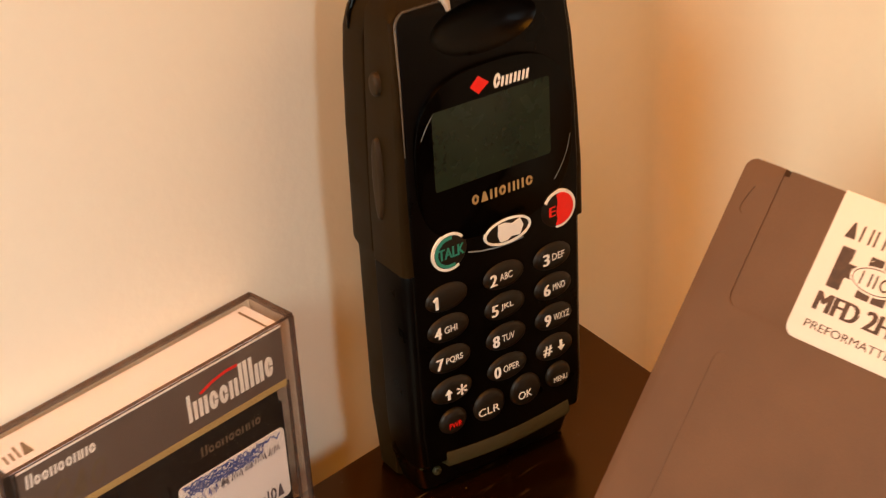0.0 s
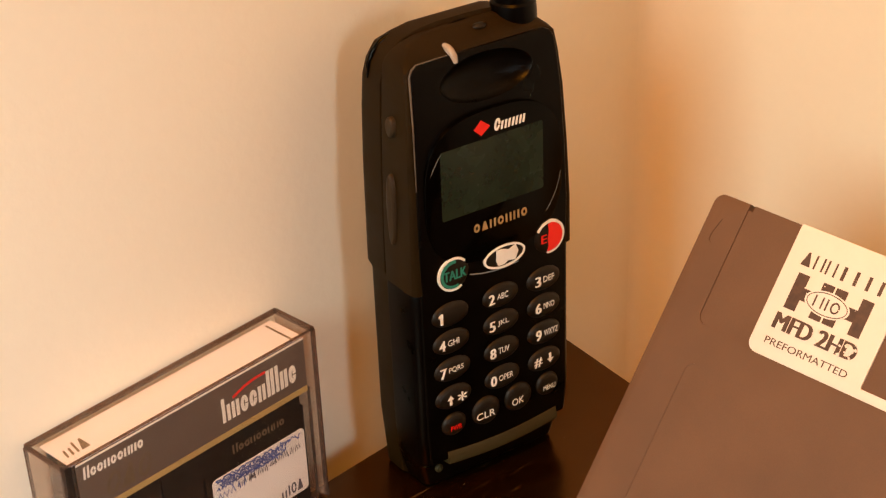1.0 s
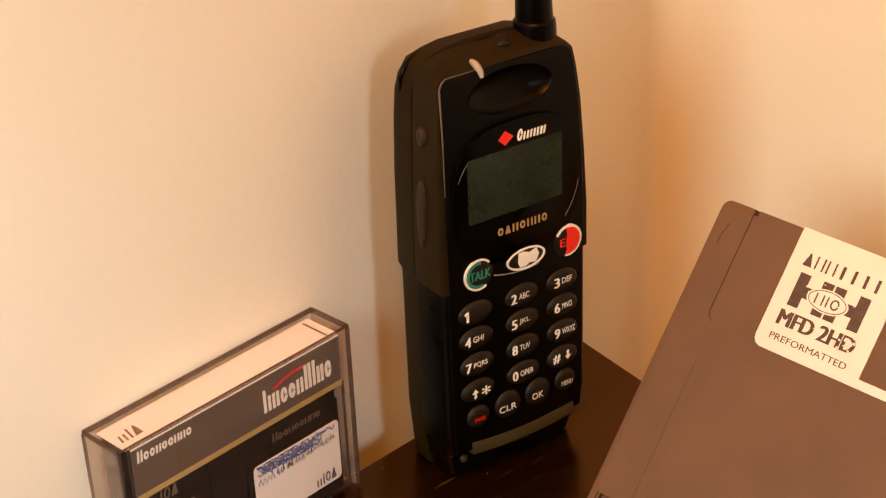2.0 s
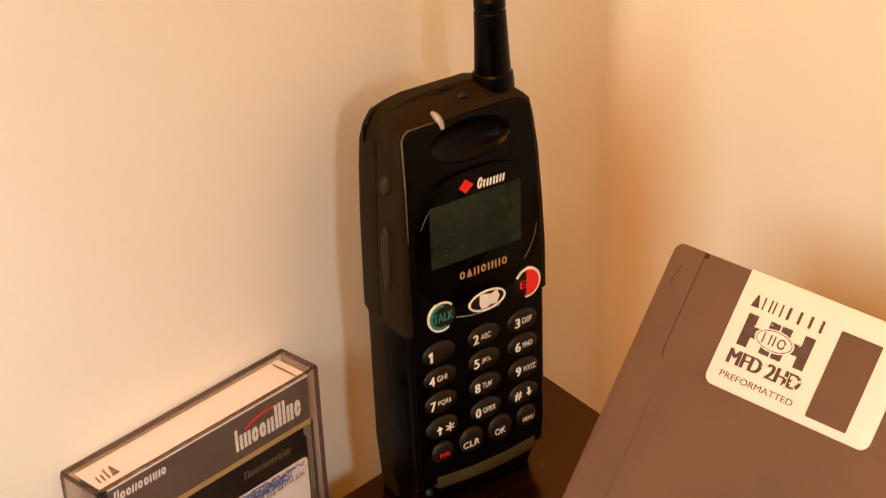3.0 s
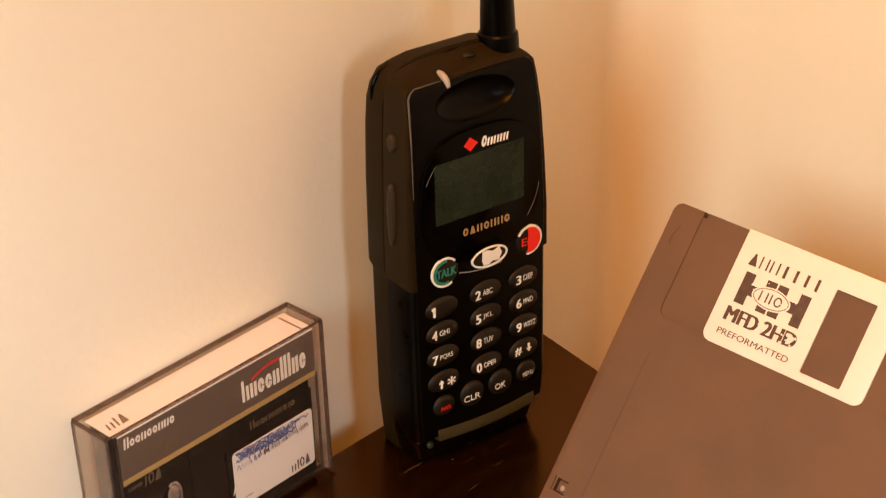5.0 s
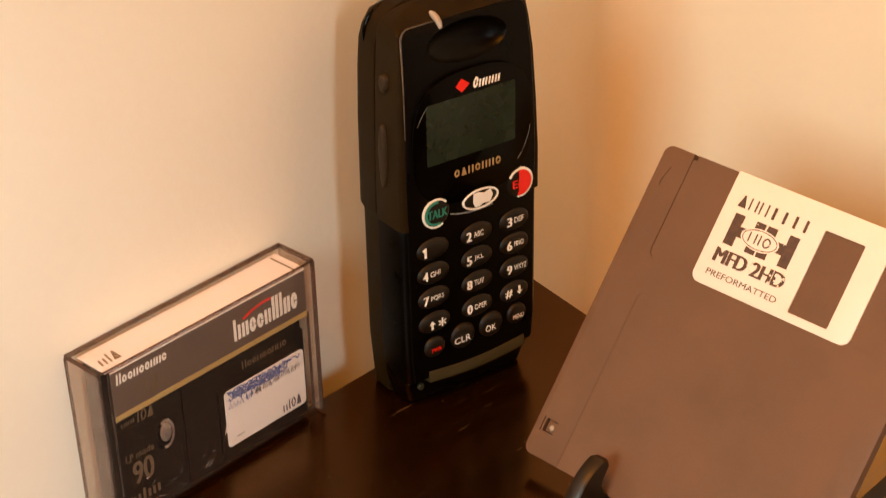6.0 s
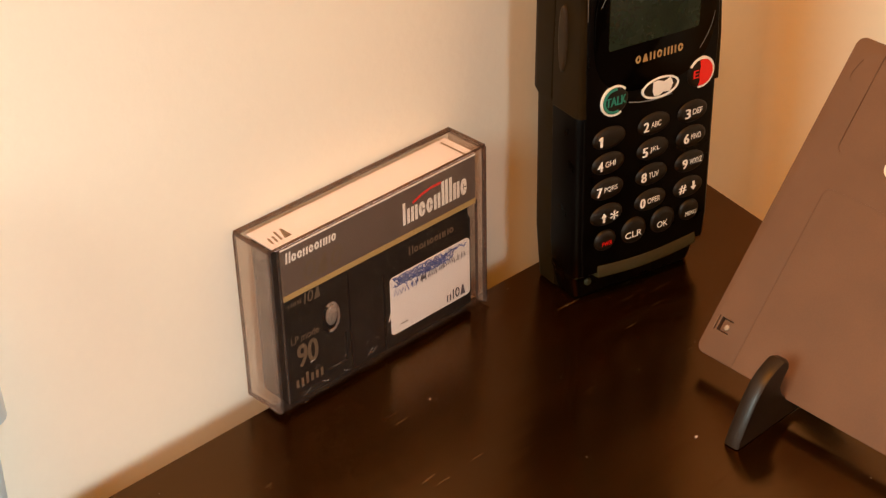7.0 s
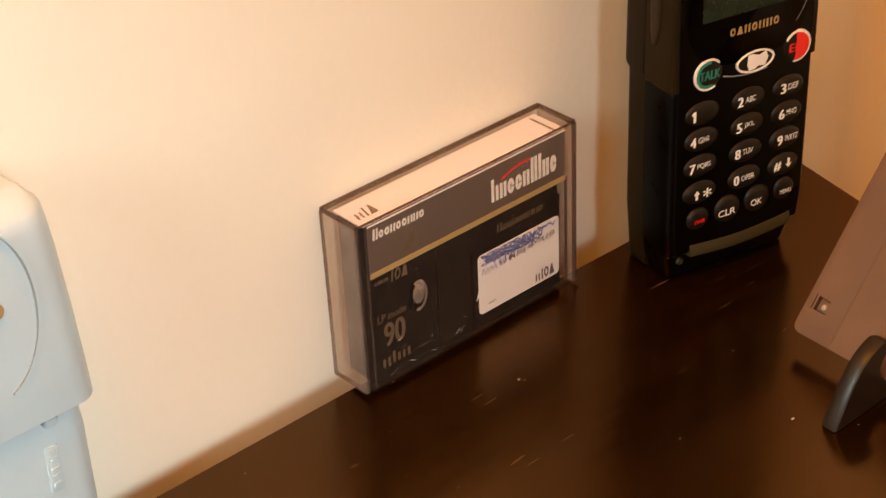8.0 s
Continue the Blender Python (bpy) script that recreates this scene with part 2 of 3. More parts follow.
def ribbon(points, width, y, thick=0.06, bm=None):
    """A flat stroke along points in u, v."""
    bm = bm or bmesh.new()
    left, right = [], []
    for i, (x, z) in enumerate(points):
        a, b = points[max(0, i - 1)], points[min(len(points) - 1, i + 1)]
        d = Vector((b[0] - a[0], b[1] - a[1])).normalized() * width / 2
        left.append((x - d.y, z + d.x))
        right.append((x + d.y, z - d.x))
    outline = left + right[::-1]
    n = len(points)
    front = [bm.verts.new((x, y, z)) for x, z in outline]
    back = [bm.verts.new((x, y + thick, z)) for x, z in outline]
    m = len(outline)
    for i in range(n - 1):
        for v, flip in ((front, False), (back, True)):
            q = [v[i], v[i + 1], v[m - 2 - i], v[m - 1 - i]]
            bm.faces.new(q[::-1] if flip else q)
    for i in range(m):
        bm.faces.new((front[i], back[i], back[(i + 1) % m], front[(i + 1) % m]))
    return bm


def arc(cx, cy, rx, ry, a0, a1, n=18):
    return [(cx + rx * math.cos(radians(a0 + (a1 - a0) * i / n)), cy + ry * math.sin(radians(a0 + (a1 - a0) * i / n))) for i in range(n + 1)]


def tube(path, radii, n=16, bm=None):
    """A round bar along path (points in x, y, z) with a radius at each point."""
    bm = bm or bmesh.new()
    rings, side = [], Vector((0, 1, 0))
    for i, p in enumerate(path):
        d = (Vector(path[min(len(path) - 1, i + 1)]) - Vector(path[max(0, i - 1)])).normalized()
        a = (side - d * side.dot(d))
        a = a.normalized() if a.length > 0.05 else d.orthogonal().normalized()
        b = d.cross(a)
        rings.append([Vector(p) + (a * math.cos(2 * math.pi * k / n) + b * math.sin(2 * math.pi * k / n)) * radii[i] for k in range(n)])
    return skin(bm, rings)


def mark(cells, x0, x1, y0, y1, front, weight=0.3, lean=0.0, thick=0.06, low=0.68):
    """A mark that is not lettered, as plain shapes, one for each cell: bar, pair, ring, wedge; capitals stand tall. weight: a stroke's share of its cell."""
    bm = bmesh.new()
    wide = [{"t": 0.55, "p": 1.0, "o": 1.0, "v": 1.05, "x": 0.8}[c.lower()] for c in cells]
    unit = (x1 - x0) / sum(wide)
    x = x0
    for c, w in zip(cells, wide):
        a, b, top = x + 0.08 * unit, x + (w - 0.08) * unit, y1 if c.isupper() else y0 + (y1 - y0) * low
        x += w * unit
        stroke = weight * unit
        bent = lambda pts: [(px + lean * (pz - y0), pz) for px, pz in pts]
        flat = lambda pts: slab(bent(pts), front, front + thick, bm=bm)
        kind = c.lower()
        if kind == "t":
            m = (a + b) / 2
            flat([(m - stroke / 2, y0), (m + stroke / 2, y0), (m + stroke / 2, top), (m - stroke / 2, top)])
        elif kind == "p":
            for e in (a, b - stroke):
                flat([(e, y0), (e + stroke, y0), (e + stroke, top), (e, top)])
        elif kind == "o":
            cx, cz = (a + b) / 2, (y0 + top) / 2
            ribbon(bent(arc(cx, cz, (b - a - stroke) / 2, (top - y0 - stroke) / 2, 0, 350, 20)), stroke, front, thick, bm=bm)
        elif kind == "v":
            flat([(a, y0), (b, y0), ((a + b) / 2 + stroke / 2, top), ((a + b) / 2 - stroke / 2, top)])
        else:
            flat([(a, y0), (b, y0), (b, top), (a, top)])
    return bm


def bars(word, x0, x1, y0, y1, front, thick=0.05, fill=0.62, lean=0.0, rng=None):
    """A mark that is not lettered: plain upright strokes of its size, one block a letter; capitals in word stand tall."""
    bm = bmesh.new()
    pitch = (x1 - x0) / len(word)
    for i, c in enumerate(word):
        top = y1 if c.isupper() else y0 + (y1 - y0) * 0.68
        a, b = x0 + pitch * (i + 0.5 - fill / 2), x0 + pitch * (i + 0.5 + fill / 2)
        s = lean * (top - y0)
        slab([(a, y0), (b, y0), (b + s, top), (a + s, top)], front, front + thick, bm=bm)
    return bm


def lettering(text, x0, x1, y0, y1, front, bold=0.0, lean=0.0):
    """Letters of the built-in font, fitted into the box x0..x1, y0..y1 on the plane y = front; bold widens the strokes by so much to each side."""
    data = bpy.data.curves.new("letters", "FONT")
    data.body, data.shear, data.resolution_u, data.extrude = text, lean, 4, 0.02
    ob = new("letters", data)
    bpy.context.view_layer.update()
    me = bpy.data.meshes.new_from_object(ob.evaluated_get(bpy.context.evaluated_depsgraph_get()))
    bpy.data.objects.remove(ob)
    bpy.data.curves.remove(data)
    bm = bmesh.new()
    bm.from_mesh(me)
    bpy.data.meshes.remove(me)
    lo = [min(v.co[i] for v in bm.verts) for i in (0, 1)]
    hi = [max(v.co[i] for v in bm.verts) for i in (0, 1)]
    for v in bm.verts:
        x = x0 + bold + (v.co.x - lo[0]) / (hi[0] - lo[0]) * (x1 - x0 - 2 * bold)
        z = y0 + (v.co.y - lo[1]) / (hi[1] - lo[1]) * (y1 - y0)
        v.co = (x, front - 0.04 - v.co.z * 1.5, z)
    if bold:
        first = list(bm.faces)
        for k, s in enumerate((-1, 1)):
            twin = bmesh.ops.duplicate(bm, geom=first)
            bmesh.ops.translate(bm, verts=[g for g in twin["geom"] if isinstance(g, bmesh.types.BMVert)], vec=(s * bold, -0.004 * (k + 1), 0))
    return bm


def carve(bm, cutters):
    """bm with the cutters taken out of it."""
    def temp(b):
        me = bpy.data.meshes.new("temp")
        bmesh.ops.recalc_face_normals(b, faces=b.faces)
        b.to_mesh(me)
        b.free()
        return new("temp", me)
    base = temp(bm)
    tools = [temp(c) for c in cutters]
    for t in tools:
        mod = base.modifiers.new("cut", "BOOLEAN")
        mod.object, mod.operation, mod.solver = t, "DIFFERENCE", "EXACT"
    bpy.context.view_layer.update()
    me = bpy.data.meshes.new_from_object(base.evaluated_get(bpy.context.evaluated_depsgraph_get()))
    out = bmesh.new()
    out.from_mesh(me)
    for o in (base, *tools):
        data = o.data
        bpy.data.objects.remove(o)
        bpy.data.meshes.remove(data)
    bpy.data.meshes.remove(me)
    return out


# ---- the room ----
def structure(name, bm, mat, label, category):
    ob = new(name, mesh_of(name, bm, mat))
    return tagged(ob, label, category, kind="structure")


structure("wall_north", cube(-1300, 16.5, -900, 330, 116.5, 1600), WALL, "plain cream painted wall behind the shelf", "wall")
structure("wall_east", cube(230, -1250, -900, 330, 16.5, 1600), WALL, "plain cream painted wall that closes the corner", "wall")
corner = bmesh.new()
cove = [(230 - 9 + 9 * math.cos(radians(a)), 16.5 - 9 + 9 * math.sin(radians(a))) for a in range(0, 91, 10)]
skin(corner, [[(x, y, z) for x, y in cove + [(229, 17.5), (230.6, 17.1)]] for z in (-899, 1599)])
tagged(new("wall_corner", mesh_of("wall_corner", corner, WALL, True)), "softly rounded cream plaster corner between two walls", "wall", kind="structure")
# unseen enclosure, added dark to deepen shadows; openings make room for the lamps
south = bmesh.new()
for b in ((-1300, -1350, -900, 330, -1250, 110), (-1300, -1350, 730, 330, -1250, 1600), (-1300, -1350, 110, -740, -1250, 730), (20, -1350, 110, 330, -1250, 730)):
    rbox(south, *b)
structure("unseen_wall_south", south, ROOM, "unseen taupe wall, added dark to cut bounced light, with a lamp opening", "wall")
west = bmesh.new()
for b in ((-1300, -1250, -900, -1200, 16.5, 380), (-1300, -1250, 960, -1200, 16.5, 1600), (-1300, -1250, 380, -1200, -620, 960), (-1300, -40, 380, -1200, 16.5, 960)):
    rbox(west, *b)
structure("unseen_wall_west", west, ROOM, "unseen taupe wall, added dark to cut bounced light, with a small lamp opening", "wall")
structure("ceiling", cube(-1300, -1350, 1600, 330, 116.5, 1700), CEILING, "unseen dull beige ceiling, added dark to cut bounced light", "ceiling")
structure("floor", cube(-1300, -1350, -1000, 330, 116.5, -900), FLOOR, "unseen brown floor, added to keep bounced light low and warm", "floor")

# ---- the shelf: its back edge stops short of the wall, its end runs aslant ----
shelf = thing("shelf", pose(0, 0, 0), "black-brown stained wooden shelf top with fine scratches", "shelf")
top = [(-590, -420), (90, -420), (172.7, 3.9), (100, 4.6), (0, 6.9), (-590, 9.5)]
bm = bmesh.new()
skin(bm, [[(x, y, -18) for x, y in top], [(x, y, -0.5) for x, y in top], [(x, y, 0) for x, y in inset(top, 0.4)]])
part("board", bm, WOOD, shelf, smooth=False)
leg = [part("leg", cube(x - 20, y - 20, -900, x + 20, y + 20, -18, bevel=2), WOOD, shelf) for x, y in ((-560, -390), (60, -390), (-560, -30), (120, -30))]

# ---- the black mobile phone; u to its right, y into it, v up, from the 0 key ----
PHONE = pose(0.112, -0.0239, 0.0289, -2.16, 0.27, -12.2)
phone = thing("mobile_phone", PHONE, "black candybar mobile phone with stubby antenna, standing upright on the shelf", "phone")
MID = 1.1


def shell(stations, n=5):
    """Rings across the phone: v, half width, front, back, front radius, back radius."""
    bm = bmesh.new()
    return skin(bm, [[(x, y, v) for x, y in rounded(MID - h, f, MID + h, b, (rf, rf, rb, rb), n)] for v, h, f, b, rf, rb in stations])


front = shell([(-28.9, 18.5, 5.5, 12.4, 2, 0.3), (-27.5, 20.5, 4.0, 12.4, 2.5, 0.3), (-20.4, 22.4, 3.0, 12.4, 2.5, 0.3), (-20.0, 22.6, 2.2, 12.4, 2.5, 0.3), (-18.5, 22.9, 0.4, 12.4, 3, 0.3),
               (-10, 23.5, 0, 12.4, 3, 0.3), (10, 23.6, 0, 12.4, 3, 0.3), (31.6, 23.6, 0, 12.4, 3, 0.3), (32.0, 24.0, -0.3, 12.4, 1.4, 0.3), (45, 23.9, -0.3, 12.4, 1.3, 0.3), (60, 23.4, 0.2, 12.4, 1.2, 0.3),
               (75, 22.8, 1.1, 12.4, 1.1, 0.3), (84, 22.2, 2.3, 12.4, 1.0, 0.3), (88.4, 21.7, 3.2, 12.4, 0.9, 0.3), (89.6, 21.0, 4.0, 12.4, 1.8, 0.3), (90.9, 19.6, 6.0, 12.4, 2, 0.3), (92.2, 17.0, 8.4, 12.4, 1.5, 0.3), (93.2, 12.5, 10.4, 12.4, 0.8, 0.3), (93.6, 7.0, 11.5, 12.4, 0.3, 0.3)])
scoop = bmesh.new()
bmesh.ops.create_uvsphere(scoop, u_segments=40, v_segments=20, radius=1)
bmesh.ops.transform(scoop, verts=scoop.verts, matrix=Matrix.Translation((1.2, 0.0, 83.4)) @ Matrix.Rotation(radians(-7), 4, "X") @ Matrix.Diagonal((14.6, 5.8, 6.5, 1)))
front = carve(front, [scoop])
part("body", front, BLACK_SIDE, phone, "dull black body")
part("back_shell", shell([(-28.9, 19.5, 12.9, 19.5, 0.4, 2.5), (-27, 22, 12.9, 21.9, 0.4, 3), (-10, 23.0, 12.9, 22.4, 0.4, 3), (31.5, 23.0, 12.9, 22.4, 0.4, 3), (33.5, 23.8, 12.9, 23.4, 0.4, 3.5), (60, 23.3, 12.9, 23.6, 0.4, 3.5), (75, 22.8, 12.9, 23.4, 0.4, 3.5),
                          (83, 22.3, 12.9, 23.0, 0.4, 3.5), (87, 21.3, 12.9, 22.6, 0.4, 3.5), (90.4, 19.2, 12.9, 21.9, 0.4, 3), (92.6, 16.0, 12.9, 19.6, 0.4, 2), (94.0, 11.0, 12.9, 18.4, 0.4, 1), (94.5, 6.0, 12.9, 17.0, 0.4, 1)]), BLACK_SIDE, phone, "dull black back half")
plate = shell([(-18.2, 21.2, -0.2, 4, 0.6, 0.3), (-10, 22.0, -0.35, 4, 0.7, 0.3), (31.8, 22.2, -0.35, 4, 0.7, 0.3), (45, 22.3, -0.65, 4, 0.7, 0.3), (60, 22.0, -0.3, 4, 0.7, 0.3), (75, 21.5, 0.5, 5, 0.7, 0.3), (84, 21.1, 1.6, 6, 0.7, 0.3),
               (87.6, 20.8, 2.4, 6, 0.6, 0.3), (89.0, 19.9, 2.9, 6, 0.5, 0.3), (89.7, 18.4, 3.4, 6, 0.4, 0.3)])
part("lower_cover", shell([(-28.9, 18.6, 5.3, 12.5, 2, 0.3), (-27.5, 20.7, 3.8, 12.5, 2.5, 0.3), (-20.4, 22.6, 2.8, 12.5, 2.5, 0.3), (-20.0, 22.8, 2.0, 12.5, 2.5, 0.3), (-18.5, 23.1, 0.2, 12.5, 3, 0.3), (-10, 23.7, -0.15, 12.5, 3, 0.3), (31.0, 23.75, -0.15, 12.5, 3, 0.3), (31.7, 23.5, 0.1, 12.5, 3, 0.3)]), BLACK, phone)
# highlight on the plate's left and top rim, put in as a pale tube
part("edge_highlight", tube([(MID - 21.95, -0.1, 60.0), (MID - 21.5, 0.75, 75.0), (MID - 21.1, 1.85, 84.0), (MID - 20.75, 2.6, 87.7), (MID - 19.8, 3.0, 89.1), (MID - 18.2, 3.5, 89.8), (MID - 9.5, 3.6, 89.9)], [0.12, 0.2, 0.26, 0.28, 0.26, 0.2, 0.12], 8), EDGE_GLINT, phone, "pale painted highlight along the plate's edge")
leaf = bmesh.new()
bmesh.ops.create_uvsphere(leaf, u_segments=40, v_segments=20, radius=1)
bmesh.ops.transform(leaf, verts=leaf.verts, matrix=Matrix.Translation((1.2, -0.6, 83.4)) @ Matrix.Rotation(radians(-7), 4, "X") @ Matrix.Diagonal((14.4, 5.6, 6.4, 1)))
part("face_plate", carve(plate, [leaf]), BLACK, phone, "glossy black face plate with a scooped earpiece")
# side buttons, drawn facing the reader and turned to the phone's left flank
flank = Matrix(((0, 1, 0, -23.6 + MID), (-1, 0, 0, 0), (0, 0, 1, 0), (0, 0, 0, 1)))


def on_flank(bm, out=0.0):
    bmesh.ops.transform(bm, verts=bm.verts, matrix=Matrix.Translation((out, 0, 0)) @ flank)
    return bm


part("side_button", on_flank(dome(oval(-7.4, 74.4, 1.7, 2.6), 0, 1.3), 0.7), SIDE_KEY, phone)
part("volume_key", on_flank(dome(oval(-8.0, 52.6, 1.9, 9.6), 0, 1.3), 0.3), SIDE_KEY, phone)
part("jack_cover", tube([(-21.0, 18.2, 83.0), (-20.4, 18.6, 86.0), (-19.2, 18.6, 88.6), (-16.8, 18.4, 91.0), (-14.4, 18.0, 92.4)], [0.4, 0.8, 0.9, 0.8, 0.4], 12), GLOSS_BLACK, phone, "dark rubber corner plug")
# earpiece slots
for i in range(5):
    part("earpiece_slot", slab(rounded(-1.8 + i * 1.6, 83.2, -0.8 + i * 1.6, 83.8, 0.25, 2), 5.55, 6.4), FLOPPY_DARK, phone)
# the light on the top edge and the small catch behind it
lamp = tube([(-7.1, 6.6, 91.2), (-7.0, 5.4, 90.9), (-6.9, 4.2, 90.3), (-6.8, 3.2, 89.2), (-6.7, 2.6, 87.8)], [0.6, 0.95, 1.0, 0.95, 0.6], 12)
part("status_light", lamp, LIGHT_PIPE, phone, "pale grey light pipe")
catch = bmesh.new()
bmesh.ops.create_uvsphere(catch, u_segments=20, v_segments=10, radius=1)
bmesh.ops.transform(catch, verts=catch.verts, matrix=Matrix.Translation((4.6, 8.8, 92.3)) @ Matrix.Diagonal((2.0, 1.3, 0.9, 1)))
part("catch", catch, KEY, phone)
part("top_plate_line", tube([(-4.0, 11.6, 93.3), (0.5, 11.9, 93.7), (3.0, 11.9, 93.8)], [0.15, 0.25, 0.15], 8), GLOSS_BLACK, phone)
# antenna
ax, ay = 16.6, 11.6
part("antenna_collar", tube([(ax, ay, 87.5), (ax, ay, 93.6), (ax, ay, 95.0), (ax, ay, 95.6)], [5.9, 5.7, 5.5, 4.9], 28), BLACK, phone)
part("antenna", tube([(ax, ay, 94.5), (ax - 0.1, ay, 97), (ax - 0.3, ay, 106), (ax - 0.5, ay, 112.4), (ax - 0.5, ay, 112.7), (ax - 0.5, ay, 113.3), (ax - 0.5, ay, 113.6), (ax - 0.55, ay, 115.8), (ax - 0.55, ay, 116.5), (ax - 0.55, ay, 116.9)],
                     [4.95, 4.9, 4.55, 4.3, 3.9, 3.9, 4.3, 4.25, 3.7, 2.4], 28), BLACK, phone, "stubby black antenna with a grooved tip")

# display window, its rim line and the display
window = part("display_window", slab([(x, z) for x, z in oval(MID + 0.2, 55.8, 20.4, 19.8, 48, 2.8)], -0.85, 1.0, 0.15), GLOSS_BLACK, phone, "glossy black display window")
part("display", slab(rounded(-14.4, 50.1, 15.7, 68.3, 0.6, 3), -0.90, 0.0), LCD, window, "dark green blank display")
part("rim_line", ribbon(arc(MID + 0.2, 55.8, 19.9, 19.2, -40, -8, 14), 0.09, -0.90), SILVER_DARK, window)
part("rim_line", ribbon(arc(MID + 0.2, 56.0, 20.0, 18.6, 140, 158, 10), 0.09, -0.90), SILVER_DARK, window)
# maker's marks as plain shapes
part("red_mark", slab([(-4.6, 71.3), (-2.5, 73.4), (0.2, 71.3), (-2.5, 69.3)], -0.92, -0.4), INK_RED, window, "red diamond mark")
part("white_mark", mark("Opttpt", 0.9, 10.4, 69.4, 72.6, -0.96, 0.30, 0.18), INK_WHITE, window)
for k, cell in enumerate("OVPOPPO"):
    part("gold_mark", mark(cell, -5.6 + k * 2.37, -3.45 + k * 2.37, 44.2, 46.5, -0.95, 0.26), INK_GOLD, window)

# call keys
talk = part("talk_key", dome(oval(-11.8, 35.2, 4.7, 4.6), -0.2, 0.9), KEY, phone, "black call key with green lettering")
part("ring", ribbon(arc(-11.8, 35.2, 4.35, 4.25, 40, 300, 24), 0.6, -1.05, 0.5), INK_WHITE, talk)
part("green_band", ribbon(arc(-11.8, 35.2, 3.5, 3.4, 80, 290, 18), 0.75, -1.14, 0.5), INK_GREEN, talk)
part("lettering", lettering("TALK", -15.0, -8.2, 33.9, 36.5, -1.20, 0.10), INK_GREEN, talk)
menu = part("select_key", dome(oval(3.5, 35.1, 6.4, 3.2), -0.2, 0.9), KEY, phone, "oval key with worn white print")
part("ring", ribbon(arc(3.5, 35.1, 6.0, 2.9, 0, 360, 36), 0.55, -1.05, 0.5), INK_WHITE, menu)
part("white_print", slab([(1.0, 37.2), (2.6, 37.3), (4.6, 36.6), (6.8, 37.2), (7.6, 35.4), (6.6, 33.2), (4.4, 33.6), (3.2, 32.9), (1.4, 33.0), (0.7, 34.6)], -1.2, -0.9), INK_WHITE, menu)
stop = part("end_key", dome(oval(17.5, 35.8, 4.5, 4.6), -0.2, 0.9), KEY, phone, "round end key, half red")
part("ring", ribbon(arc(17.5, 35.8, 4.2, 4.3, -100, 150, 24), 0.7, -1.05, 0.6), INK_WHITE, stop)
part("red_print", slab([(16.9, 39.4)] + arc(17.5, 35.8, 3.8, 3.9, 82, -95, 16) + [(16.6, 31.9), (17.0, 33.4), (16.7, 35.2), (17.1, 37.6)], -1.22, -0.8), INK_RED, stop)
part("lettering", lettering("E", 14.6, 16.4, 34.5, 36.9, -1.22, 0.12), INK_RED, stop)
part("groove_line", ribbon([(-6.8, 33.2), (-3.5, 32.3), (0.5, 31.7), (4.5, 31.6), (8.0, 31.9)], 0.3, -0.62, 0.1), SILVER_DARK, phone)

# number keys: digit, then small letters
COLS, LINES = (-13.0, 2.2, 15.6), (24.2, 16.4, 8.4, 0.2)
PRINT = [("1", ""), ("2", "ABC"), ("3", "DEF"), ("4", "GHI"), ("5", "JKL"), ("6", "MNO"), ("7", "PQRS"), ("8", "TUV"), ("9", "WXYZ"), ("*", ""), ("0", "OPER"), ("#", "")]


def arrow(x, z, h, up, y):
    s = 1 if up else -1
    return slab([(x - 0.35, z - s * h / 2), (x + 0.35, z - s * h / 2), (x + 0.35, z + s * h * 0.05), (x + 1.0, z + s * h * 0.05), (x, z + s * h / 2), (x - 1.0, z + s * h * 0.05), (x - 0.35, z + s * h * 0.05)][::s], y, y + 0.2)


for i, (digit, small) in enumerate(PRINT):
    cx, cz = COLS[i % 3], LINES[i // 3]
    key = part("number_key", dome(oval(cx, cz, 5.5 if i % 3 < 2 else 5.2, 3.35), 0.1, 1.7), KEY, phone)
    y = -1.7
    if digit == "*":
        part("arrow", arrow(cx - 1.5, cz - 0.2, 2.8, True, y), INK_WHITE, key)
        part("lettering", lettering("*", cx + 0.5, cx + 3.3, cz - 1.5, cz + 1.3, y, 0.08), INK_WHITE, key)
    elif digit == "#":
        part("lettering", lettering("#", cx - 4.0, cx - 1.4, cz - 1.0, cz + 1.7, y, 0.1), INK_WHITE, key)
        part("arrow", arrow(cx + 1.2, cz + 0.5, 2.8, False, y), INK_WHITE, key)
    elif not small:
        part("lettering", slab([(cx - 4.1 + p, cz + 0.5 + q) for p, q in ((0.5, -2.0), (1.2, -2.0), (1.2, 1.0), (0.65, 1.0), (-0.1, 0.45), (0.1, 0.0), (0.5, 0.25))], y - 0.05, y + 0.2), INK_WHITE, key)
    else:
        x0 = cx - (4.4 if i % 3 < 2 else 3.4)
        part("lettering", lettering(digit, x0, x0 + 1.9, cz - 1.2, cz + 1.7, y, 0.15), INK_WHITE, key)
        part("lettering", lettering(small, x0 + 2.6, x0 + 2.8 + 1.05 * len(small), cz - 0.4, cz + 1.3, y, 0.0), INK_WHITE, key)
